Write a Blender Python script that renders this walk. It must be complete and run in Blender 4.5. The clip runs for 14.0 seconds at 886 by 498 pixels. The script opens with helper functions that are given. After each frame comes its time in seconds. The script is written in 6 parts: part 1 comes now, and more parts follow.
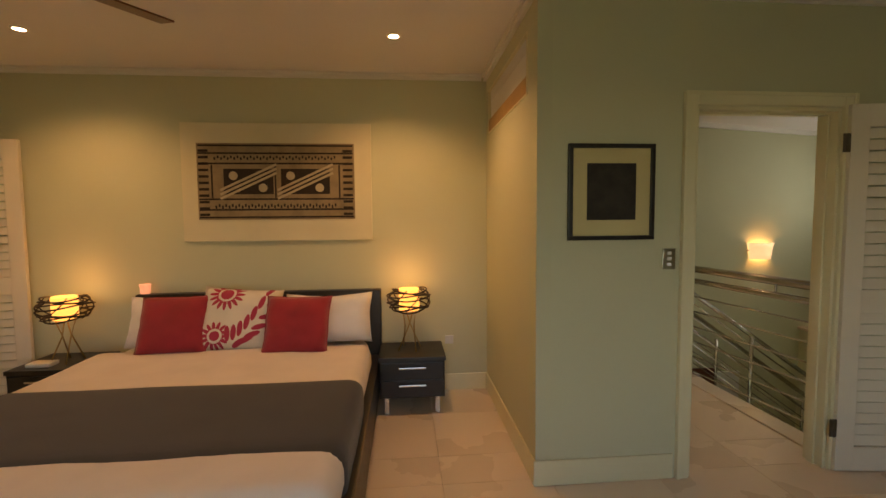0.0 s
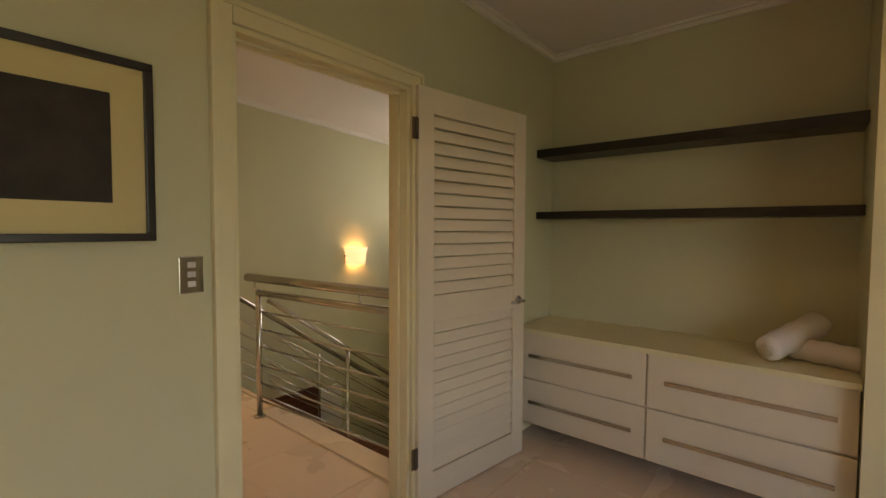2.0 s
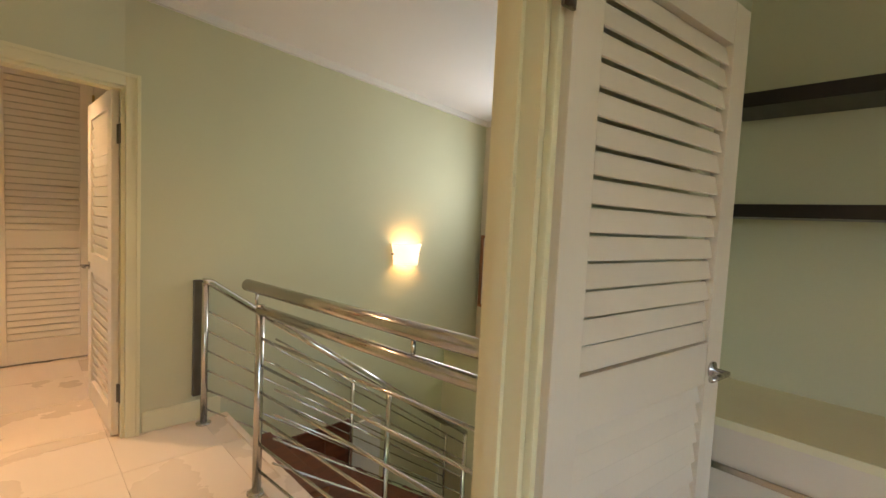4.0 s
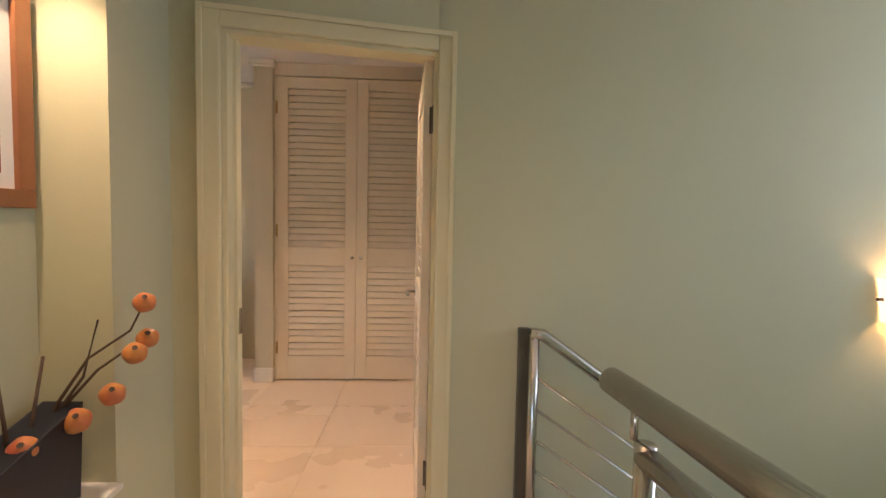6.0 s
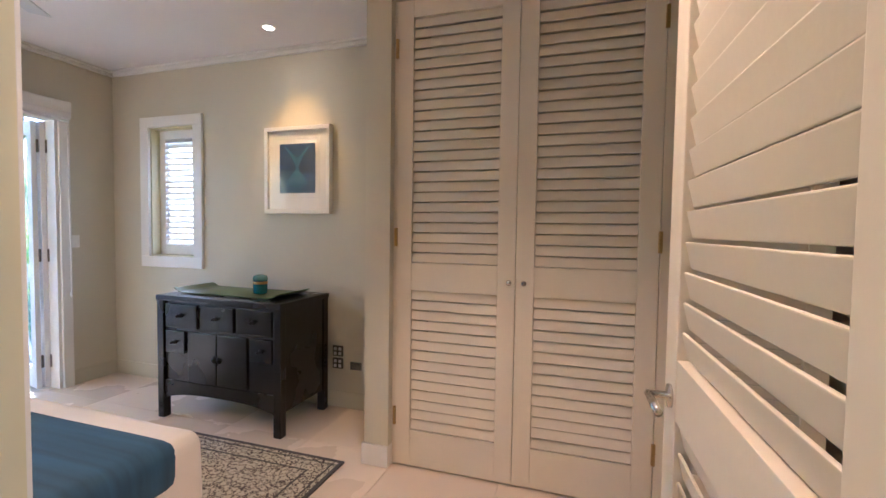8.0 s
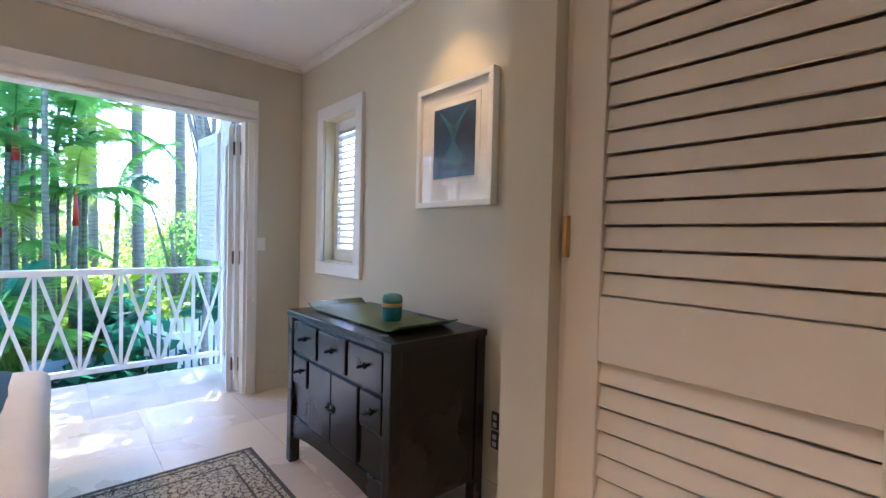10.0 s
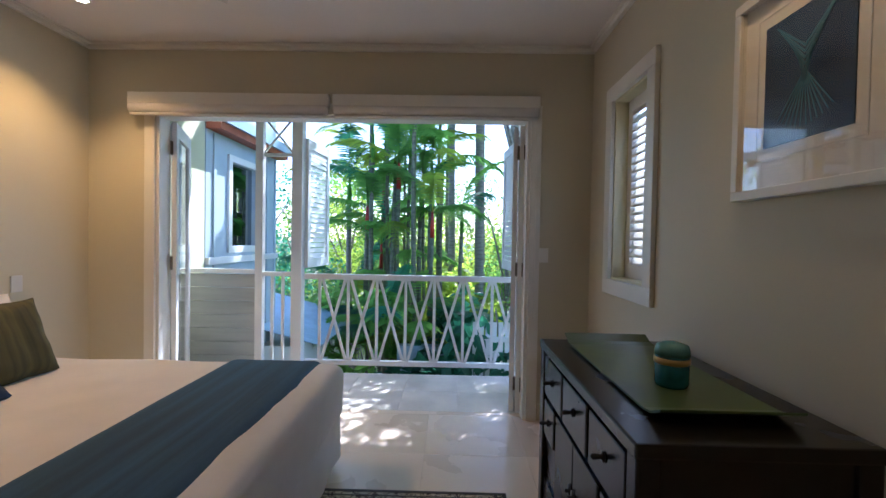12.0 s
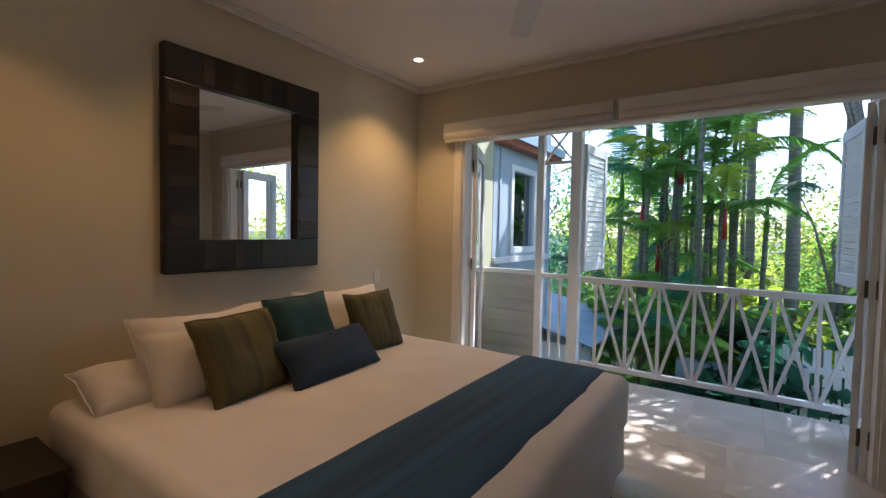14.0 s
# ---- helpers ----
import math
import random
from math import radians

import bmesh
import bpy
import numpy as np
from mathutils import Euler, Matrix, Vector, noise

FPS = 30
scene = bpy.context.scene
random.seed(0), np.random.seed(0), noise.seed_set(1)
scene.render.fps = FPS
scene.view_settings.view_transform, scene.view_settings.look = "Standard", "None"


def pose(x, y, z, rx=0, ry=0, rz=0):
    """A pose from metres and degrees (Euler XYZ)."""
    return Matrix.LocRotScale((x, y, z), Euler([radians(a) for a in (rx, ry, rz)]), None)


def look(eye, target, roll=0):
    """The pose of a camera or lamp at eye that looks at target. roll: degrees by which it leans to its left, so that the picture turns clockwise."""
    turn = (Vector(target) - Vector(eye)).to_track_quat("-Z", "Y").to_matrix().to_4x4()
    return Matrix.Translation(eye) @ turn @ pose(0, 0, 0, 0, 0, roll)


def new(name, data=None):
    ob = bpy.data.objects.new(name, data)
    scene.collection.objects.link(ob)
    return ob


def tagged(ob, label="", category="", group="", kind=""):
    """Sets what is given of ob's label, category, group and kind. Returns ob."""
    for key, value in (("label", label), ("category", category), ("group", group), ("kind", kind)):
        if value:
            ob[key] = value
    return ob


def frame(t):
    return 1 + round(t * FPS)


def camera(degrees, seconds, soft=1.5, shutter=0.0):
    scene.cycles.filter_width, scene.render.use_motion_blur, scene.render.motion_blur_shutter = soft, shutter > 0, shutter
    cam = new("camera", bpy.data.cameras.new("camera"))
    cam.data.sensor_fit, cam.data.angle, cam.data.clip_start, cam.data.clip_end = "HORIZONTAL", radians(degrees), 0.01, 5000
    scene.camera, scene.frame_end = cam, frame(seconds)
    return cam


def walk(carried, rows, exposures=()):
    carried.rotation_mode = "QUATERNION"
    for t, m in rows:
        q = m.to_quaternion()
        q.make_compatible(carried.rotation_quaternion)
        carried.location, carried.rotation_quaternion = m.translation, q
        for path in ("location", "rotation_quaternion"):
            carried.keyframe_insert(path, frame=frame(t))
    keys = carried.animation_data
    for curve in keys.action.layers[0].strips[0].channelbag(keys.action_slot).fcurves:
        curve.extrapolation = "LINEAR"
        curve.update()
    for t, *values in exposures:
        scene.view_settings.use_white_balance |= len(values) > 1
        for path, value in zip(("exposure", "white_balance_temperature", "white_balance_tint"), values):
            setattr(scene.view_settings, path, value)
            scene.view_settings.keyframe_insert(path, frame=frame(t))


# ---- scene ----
cam = camera(90.1, 14.0)
PATH = [
    (0, (-0.686, -2.262, 1.44), (-0.515, -0.273, 1.311), -0.5),
    (0.5, (-0.522, -2.036, 1.446), (0.137, -0.153, 1.306), -0.3),
    (1, (-0.315, -1.838, 1.394), (0.76, -0.155, 1.28), 0.7),
    (1.5, (-0.085, -1.66, 1.381), (1.28, -0.201, 1.296), 0.2),
    (2, (0.177, -1.481, 1.369), (1.711, -0.201, 1.278), 0.3),
    (2.2, (0.267, -1.403, 1.365), (1.841, -0.173, 1.264), 0.6),
    (4.3, (1.054, -0.345, 1.368), (2.33, 1.192, 1.256), 3.7),
    (4.5, (1.142, -0.219, 1.325), (2.281, 1.423, 1.24), 3.2),
    (5, (1.246, 0.102, 1.341), (2.028, 1.941, 1.248), 1.6),
    (5.5, (1.298, 0.417, 1.348), (1.713, 2.37, 1.236), 1.3),
    (6, (1.318, 0.749, 1.347), (1.411, 2.744, 1.232), 1.2),
    (6.5, (1.286, 1.133, 1.347), (1.151, 3.125, 1.237), 1.7),
    (7, (1.217, 1.487, 1.347), (0.94, 3.465, 1.25), 1.7),
    (7.2, (1.185, 1.642, 1.342), (0.863, 3.614, 1.251), 1.5),
    (9.3, (0.916, 3.113, 1.264), (-0.293, 4.704, 1.165), 1.4),
    (9.5, (0.864, 3.224, 1.268), (-0.42, 4.754, 1.171), 1.7),
    (10, (0.727, 3.524, 1.251), (-0.777, 4.841, 1.202), 1.4),
    (10.5, (0.574, 3.758, 1.252), (-1.127, 4.81, 1.22), 2.0),
    (11, (0.437, 3.929, 1.253), (-1.419, 4.674, 1.227), 2.2),
    (11.5, (0.333, 4.029, 1.255), (-1.629, 4.42, 1.229), 1.7),
    (12, (0.283, 4.085, 1.267), (-1.716, 4.05, 1.226), 1.0),
    (12.5, (0.26, 4.083, 1.284), (-1.687, 3.629, 1.226), 1.5),
    (13, (0.311, 4.048, 1.301), (-1.53, 3.268, 1.237), 1.7),
    (13.5, (0.344, 4.031, 1.303), (-1.38, 3.019, 1.24), 1.2),
    (14, (0.401, 3.988, 1.338), (-1.253, 2.867, 1.259), 1.1),
]
EXPOSURES = [(0, 2.3, 8100, 13), (1.0, 2.35, 8400, 14), (2.2, 2.85, 8700, 22), (4.3, 3.6, 6400, 14), (5.0, 3.35, 6150, 15), (5.5, 3.35, 6000, 18), (7.0, 3.55, 5350, 20), (9.3, 3.45, 4800, 20), (10.0, 3.3, 4800, 20), (11.0, 2.75, 5000, 18), (12.0, 2.0, 5150, 17), (13.0, 1.42, 5400, 18), (14.0, 1.5, 5600, 20)]
walk(cam, [(t, look(eye, target, roll)) for t, eye, target, roll in PATH], EXPOSURES)

# ---- world, sun, large lights ----
world = bpy.data.worlds.new("sky_world")
scene.world = world
world.use_nodes = True
wn = world.node_tree.nodes
sky = wn.new("ShaderNodeTexSky")
sky.sky_type, sky.sun_disc = "NISHITA", False
sky.sun_elevation, sky.sun_rotation = radians(52), radians(-62)
wn["Background"].inputs[1].default_value = 0.15
world.node_tree.links.new(sky.outputs[0], wn["Background"].inputs[0])


def lamp(name, kind, place, energy, color, target=None, **more):
    data = bpy.data.lights.new(name, kind)
    data.energy, data.color = energy, color
    for key, value in more.items():
        if key == "size":
            data.shape, data.size, data.size_y = "RECTANGLE", value[0], value[1]
        elif key == "radius":
            data.shadow_soft_size = value
        elif key == "spot":
            data.spot_size, data.spot_blend = radians(value), 0.7
        elif key == "angle":
            data.angle = radians(value)
    ob = new(name, data)
    ob.matrix_world = look(place, target) if target else pose(*place)
    return ob


WARM = (1.0, 0.54, 0.22)
lamp("sun", "SUN", (-8, 3, 10), 4.0, (1.0, 0.95, 0.86), (-8 + 5.4, 3 - 2.9, 10 - 7.9), angle=0.5)
# daylight of the stair window and of the windows behind bedroom one
lamp("stair_window_daylight", "AREA", (4.40, 1.5, 1.68), 1.7, (0.92, 0.97, 1.0), (3, 1.5, 1.68), size=(1.2, 0.6))
lamp("south_window_daylight", "AREA", (-0.6, -4.36, 1.4), 0.16, (0.85, 0.93, 1.0), (-0.6, -2, 1.3), size=(2.4, 1.6))

# ---- materials ----


def mat(name, color, rough=0.6, vary=0.12, scale=3.0, fine=60.0, bump=0.15, metal=0.0, dark=None, emit=0.0, emit_color=None, spec=0.5, stretch=(1, 1, 1), rand=0.0, trans=0.0, sheen=0.0):
    m = bpy.data.materials.new(name)
    m.use_nodes = True
    nt = m.node_tree
    b = nt.nodes["Principled BSDF"]
    co = nt.nodes.new("ShaderNodeTexCoord")
    mp = nt.nodes.new("ShaderNodeMapping")
    mp.inputs["Scale"].default_value = stretch
    info = nt.nodes.new("ShaderNodeObjectInfo")
    off = nt.nodes.new("ShaderNodeVectorMath")
    off.operation = "SCALE"
    off.inputs[0].default_value = (17, 31, 7)
    nt.links.new(info.outputs["Random"], off.inputs["Scale"])
    nt.links.new(off.outputs[0], mp.inputs["Location"])
    nt.links.new(co.outputs["Object"], mp.inputs["Vector"])
    n1 = nt.nodes.new("ShaderNodeTexNoise")
    n1.inputs["Scale"].default_value, n1.inputs["Detail"].default_value = scale, 6
    n2 = nt.nodes.new("ShaderNodeTexNoise")
    n2.inputs["Scale"].default_value, n2.inputs["Detail"].default_value = fine, 4
    for n in (n1, n2):
        nt.links.new(mp.outputs[0], n.inputs["Vector"])
    ramp = nt.nodes.new("ShaderNodeValToRGB")
    low = dark or tuple(c * (1 - 2 * vary) for c in color)
    ramp.color_ramp.elements[0].position, ramp.color_ramp.elements[0].color = 0.3, (*low, 1)
    ramp.color_ramp.elements[1].position, ramp.color_ramp.elements[1].color = 0.62, (*color, 1)
    nt.links.new(n1.outputs["Fac"], ramp.inputs["Fac"])
    mix = nt.nodes.new("ShaderNodeMix")
    mix.data_type, mix.blend_type = "RGBA", "MULTIPLY"
    mix.inputs["Factor"].default_value = vary
    nt.links.new(ramp.outputs[0], mix.inputs[6])
    nt.links.new(n2.outputs["Color"], mix.inputs[7])
    last = mix.outputs[2]
    if rand:
        hsv = nt.nodes.new("ShaderNodeHueSaturation")
        mr = nt.nodes.new("ShaderNodeMapRange")
        mr.inputs["To Min"].default_value, mr.inputs["To Max"].default_value = 1 - rand, 1 + rand
        nt.links.new(info.outputs["Random"], mr.inputs["Value"])
        nt.links.new(mr.outputs[0], hsv.inputs["Value"])
        nt.links.new(last, hsv.inputs["Color"])
        last = hsv.outputs[0]
    nt.links.new(last, b.inputs["Base Color"])
    rr = nt.nodes.new("ShaderNodeMapRange")
    rr.inputs["To Min"].default_value, rr.inputs["To Max"].default_value = max(rough - (0.08 if rough > 0.1 else 0.0), 0.0), min(rough + (0.08 if rough > 0.1 else 0.0), 1)
    nt.links.new(n1.outputs["Fac"], rr.inputs["Value"])
    nt.links.new(rr.outputs[0], b.inputs["Roughness"])
    b.inputs["Metallic"].default_value = metal
    b.inputs["Specular IOR Level"].default_value = spec
    b.inputs["Transmission Weight"].default_value = trans
    b.inputs["Sheen Weight"].default_value = sheen
    if emit:
        b.inputs["Emission Color"].default_value = (*(emit_color or color), 1)
        b.inputs["Emission Strength"].default_value = emit
    if bump:
        bp = nt.nodes.new("ShaderNodeBump")
        bp.inputs["Strength"].default_value, bp.inputs["Distance"].default_value = bump, 0.004
        nt.links.new(n2.outputs["Fac"], bp.inputs["Height"])
        nt.links.new(bp.outputs[0], b.inputs["Normal"])
    return m


M = {}
M["green"] = mat("sage_green_wall_paint", (0.58, 0.575, 0.385), 0.75, 0.03, 1.2, 90, 0.12)
M["greige"] = mat("warm_grey_wall_paint", (0.61, 0.565, 0.43), 0.75, 0.03, 1.2, 90, 0.12)
M["white"] = mat("white_ceiling_paint", (0.80, 0.77, 0.75), 0.8, 0.02, 1.0, 80, 0.08)
M["cream"] = mat("cream_trim_paint", (0.76, 0.71, 0.47), 0.45, 0.04, 2, 60, 0.08)
M["trim"] = mat("white_trim_paint", (0.80, 0.78, 0.72), 0.45, 0.04, 2, 60, 0.08)
M["louvre"] = mat("off_white_joinery_paint", (0.76, 0.685, 0.55), 0.45, 0.04, 2, 60, 0.08)
M["tile"] = mat("travertine_tile", (0.77, 0.645, 0.51), 0.28, 0.04, 1.6, 24, 0.06, dark=(0.75, 0.625, 0.49), rand=0.012)
M["grout"] = mat("tile_grout", (0.70, 0.59, 0.46), 0.9, 0.1, 8, 90, 0.2)
M["deck"] = mat("pale_stone_deck", (0.74, 0.70, 0.63), 0.6, 0.12, 4, 60, 0.15, rand=0.05)
M["steel"] = mat("brushed_stainless_steel", (0.62, 0.60, 0.56), 0.22, 0.05, 4, 120, 0.05, metal=1.0)
M["iron"] = mat("dark_bronze_metal", (0.16, 0.14, 0.11), 0.4, 0.1, 8, 90, 0.1, metal=0.8)
M["black"] = mat("black_brown_timber", (0.018, 0.014, 0.012), 0.35, 0.2, 3, 60, 0.12, stretch=(1, 6, 6))
M["lacquer"] = mat("worn_black_lacquer", (0.017, 0.012, 0.010), 0.26, 0.2, 3, 40, 0.08, dark=(0.008, 0.006, 0.005))
M["linen"] = mat("white_cotton", (0.78, 0.75, 0.72), 0.9, 0.04, 5, 220, 0.25, sheen=0.2)
M["pinkwhite"] = mat("ivory_bed_linen", (0.76, 0.68, 0.62), 0.9, 0.04, 5, 220, 0.25, sheen=0.2)
M["charcoal"] = mat("charcoal_wool", (0.055, 0.048, 0.044), 0.95, 0.12, 8, 260, 0.4, sheen=0.2)
M["red"] = mat("crimson_cotton", (0.36, 0.02, 0.035), 0.85, 0.1, 9, 260, 0.35, sheen=0.2)
M["blue"] = mat("slate_blue_cotton", (0.04, 0.115, 0.22), 0.85, 0.22, 2.2, 200, 0.35, stretch=(0.4, 9, 1))
M["teal"] = mat("dark_teal_cotton", (0.02, 0.075, 0.095), 0.85, 0.12, 8, 220, 0.35)
M["navy"] = mat("navy_blue_cotton", (0.022, 0.05, 0.10), 0.85, 0.12, 8, 220, 0.35)
M["olive"] = mat("olive_striped_cotton", (0.15, 0.135, 0.05), 0.85, 0.3, 3, 220, 0.35, stretch=(9, 0.3, 0.3), dark=(0.05, 0.055, 0.03))
M["wicker"] = mat("dark_woven_cane", (0.035, 0.022, 0.014), 0.6, 0.2, 12, 90, 0.3)
M["brass"] = mat("aged_brass", (0.55, 0.38, 0.16), 0.35, 0.1, 9, 90, 0.1, metal=0.9)
M["glow"] = mat("warm_lamp_glow", (0.55, 0.20, 0.05), 0.6, 0.1, 12, 60, 0, emit=0.5, emit_color=(1.0, 0.36, 0.08))
M["bulb"] = mat("downlight_glow", (1.0, 0.85, 0.65), 0.6, 0, 5, 60, 0, emit=12.0, emit_color=(1.0, 0.80, 0.55))
M["chalk"] = mat("chalk_white_mount", (0.74, 0.73, 0.68), 0.7, 0.03, 3, 90, 0.05)
M["cane"] = mat("natural_calico_panel", (0.70, 0.64, 0.44), 0.85, 0.04, 3, 160, 0.15)
M["barkcloth"] = mat("brown_barkcloth", (0.33, 0.25, 0.15), 0.9, 0.15, 10, 90, 0.2)
M["barkdark"] = mat("dark_brown_barkcloth_dye", (0.035, 0.022, 0.016), 0.9, 0.2, 14, 90, 0.2)
M["barkcream"] = mat("cream_barkcloth", (0.52, 0.43, 0.29), 0.9, 0.12, 10, 90, 0.2)
M["mirror"] = mat("mirror_glass", (0.92, 0.93, 0.93), 0.005, 0, 5, 60, 0, metal=1.0)
M["jarblue"] = mat("turquoise_glaze", (0.03, 0.22, 0.30), 0.2, 0.2, 20, 60, 0.1)
M["tray"] = mat("green_lacquer_tray", (0.13, 0.19, 0.06), 0.42, 0.2, 5, 60, 0.05)
M["plate"] = mat("pale_switch_plastic", (0.62, 0.62, 0.60), 0.4, 0.02, 5, 60, 0)
M["darkplastic"] = mat("dark_plastic", (0.05, 0.05, 0.05), 0.4, 0.02, 5, 60, 0)
M["redwood"] = mat("red_brown_timber", (0.16, 0.045, 0.02), 0.35, 0.2, 4, 60, 0.1, stretch=(1, 8, 8))
# emission stands in for daylight coming through the frosted panes
M["frost"] = mat("daylight_glow_frosted_glass", (0.9, 0.95, 1.0), 0.6, 0, 5, 60, 0, emit=0.08, emit_color=(0.62, 0.86, 1.0))
M["berry"] = mat("orange_dried_fruit", (0.62, 0.27, 0.06), 0.45, 0.25, 14, 60, 0.1, dark=(0.5, 0.1, 0.06))
M["twig"] = mat("dry_brown_twig", (0.10, 0.06, 0.035), 0.8, 0.2, 20, 90, 0.3)


def glass_mat():
    m = bpy.data.materials.new("clear_glass")
    m.use_nodes = True
    b = m.node_tree.nodes["Principled BSDF"]
    b.inputs["Base Color"].default_value = (1, 1, 1, 1)
    b.inputs["Roughness"].default_value, b.inputs["Transmission Weight"].default_value, b.inputs["IOR"].default_value = 0.02, 1.0, 1.45
    return m


M["glass"] = glass_mat()


def pitted(m, scale, threshold, color):
    """Adds sparse clustered pits and stains to a stone material."""
    nt = m.node_tree
    b = nt.nodes["Principled BSDF"]
    old = b.inputs["Base Color"].links[0].from_socket
    mp = next(n for n in nt.nodes if n.type == "MAPPING")
    outs = []
    for sc, lo, hi in ((scale, threshold, threshold + 0.12), (scale * 0.07, 0.50, 0.66)):
        n = nt.nodes.new("ShaderNodeTexNoise")
        n.inputs["Scale"].default_value, n.inputs["Detail"].default_value, n.inputs["Roughness"].default_value = sc, 5, 0.62
        nt.links.new(mp.outputs[0], n.inputs["Vector"])
        r = nt.nodes.new("ShaderNodeMapRange")
        r.inputs["From Min"].default_value, r.inputs["From Max"].default_value = lo, hi
        nt.links.new(n.outputs["Fac"], r.inputs["Value"])
        outs.append(r.outputs[0])
    mul = nt.nodes.new("ShaderNodeMath")
    mul.operation = "MULTIPLY"
    nt.links.new(outs[0], mul.inputs[0])
    nt.links.new(outs[1], mul.inputs[1])
    mx = nt.nodes.new("ShaderNodeMix")
    mx.data_type = "RGBA"
    mx.inputs[7].default_value = (*color, 1)
    nt.links.new(mul.outputs[0], mx.inputs["Factor"])
    nt.links.new(old, mx.inputs[6])
    nt.links.new(mx.outputs[2], b.inputs["Base Color"])


pitted(M["tile"], 30.0, 0.63, (0.62, 0.52, 0.40))
pitted(M["deck"], 30.0, 0.64, (0.40, 0.36, 0.29))

# ---- builders ----


def add_box(bm, x0, y0, z0, x1, y1, z1, m=None, bevel=0.0):
    r = bmesh.ops.create_cube(bm, size=1)
    vs = r["verts"]
    bmesh.ops.scale(bm, vec=(abs(x1 - x0), abs(y1 - y0), abs(z1 - z0)), verts=vs)
    bmesh.ops.translate(bm, vec=((x0 + x1) / 2, (y0 + y1) / 2, (z0 + z1) / 2), verts=vs)
    if bevel:
        es = list({e for v in vs for e in v.link_edges})
        got = bmesh.ops.bevel(bm, geom=es, offset=bevel, segments=2, affect="EDGES", profile=0.6)
        vs = list({v for f in got["faces"] for v in f.verts} | {v for v in vs if v.is_valid})
    if m is not None:
        bmesh.ops.transform(bm, matrix=m, verts=vs)
    return vs


def box(x0, y0, z0, x1, y1, z1, bevel=0.0):
    bm = bmesh.new()
    add_box(bm, x0, y0, z0, x1, y1, z1, None, bevel)
    return bm


def tube(points, radius, sides=12, closed=False):
    """A bmesh tube along a line of points; radius may be a list."""
    bm = bmesh.new()
    pts = [Vector(p) for p in points]
    rad = radius if isinstance(radius, (list, tuple)) else [radius] * len(pts)
    rings = []
    for i, p in enumerate(pts):
        d = (pts[min(i + 1, len(pts) - 1)] - pts[max(i - 1, 0)]).normalized()
        up = Vector((0, 0, 1)) if abs(d.z) < 0.95 else Vector((0, 1, 0))
        a = d.cross(up).normalized()
        b = d.cross(a).normalized()
        rings.append([bm.verts.new(p + rad[i] * (math.cos(t) * a + math.sin(t) * b)) for t in (2 * math.pi * k / sides for k in range(sides))])
    for r0, r1 in zip(rings, rings[1:]):
        for k in range(sides):
            bm.faces.new((r0[k], r0[(k + 1) % sides], r1[(k + 1) % sides], r1[k]))
    bm.faces.new(rings[0])
    bm.faces.new(rings[-1][::-1])
    bmesh.ops.recalc_face_normals(bm, faces=bm.faces)
    return bm


def lathe(profile, sides=24):
    """A bmesh turned round z from (radius, height) pairs."""
    bm = bmesh.new()
    rings = [[bm.verts.new((r * math.cos(2 * math.pi * k / sides), r * math.sin(2 * math.pi * k / sides), z)) for k in range(sides)] for r, z in profile]
    for r0, r1 in zip(rings, rings[1:]):
        for k in range(sides):
            bm.faces.new((r0[k], r0[(k + 1) % sides], r1[(k + 1) % sides], r1[k]))
    bm.faces.new(rings[0][::-1])
    bm.faces.new(rings[-1])
    bmesh.ops.recalc_face_normals(bm, faces=bm.faces)
    return bm


def sheet(rows, off):
    """A closed thick sheet from a grid of points and the offset of its other face."""
    bm = bmesh.new()
    off = Vector(off)
    n, w = len(rows), len(rows[0])
    g = [[[bm.verts.new(Vector(p) + off * k) for p in r] for r in rows] for k in (0, 1)]
    for k in (0, 1):
        for i in range(n - 1):
            for j in range(w - 1):
                bm.faces.new((g[k][i][j], g[k][i][j + 1], g[k][i + 1][j + 1], g[k][i + 1][j]))
    rim = [(0, j) for j in range(w)] + [(i, w - 1) for i in range(1, n)] + [(n - 1, j) for j in range(w - 2, -1, -1)] + [(i, 0) for i in range(n - 2, 0, -1)]
    for (i, j), (p, q) in zip(rim, rim[1:] + rim[:1]):
        bm.faces.new((g[0][i][j], g[0][p][q], g[1][p][q], g[1][i][j]))
    bmesh.ops.recalc_face_normals(bm, faces=bm.faces)
    return bm


def finish(bm, name, material, smooth=False):
    me = bpy.data.meshes.new(name)
    bm.to_mesh(me)
    bm.free()
    me.materials.append(material)
    if smooth:
        for p in me.polygons:
            p.use_smooth = True
    return me


def part(name, bm, material, parent=None, label="", smooth=False, m=None):
    """One mesh object under a thing or part. bm may be a mesh that is shared."""
    me = bm if isinstance(bm, bpy.types.Mesh) else finish(bm, name, material, smooth)
    ob = new(name, me)
    ob.parent = parent
    if m is not None:
        ob.matrix_basis = m
    if label:
        ob["label"] = label
    return ob


def thing(name, m, label, category, group=""):
    ob = new(name)
    ob.matrix_basis = m
    return tagged(ob, label, category, group)


def solid(name, bm, material, label, category, kind="", group="", smooth=False, m=None):
    return tagged(part(name, bm, material, None, "", smooth, m), label, category, group, kind)


def structure(name, bm, material, label, category):
    return solid(name, bm, material, label, category, "structure")


def boxes(*rows):
    bm = bmesh.new()
    for r in rows:
        add_box(bm, *r)
    return bm


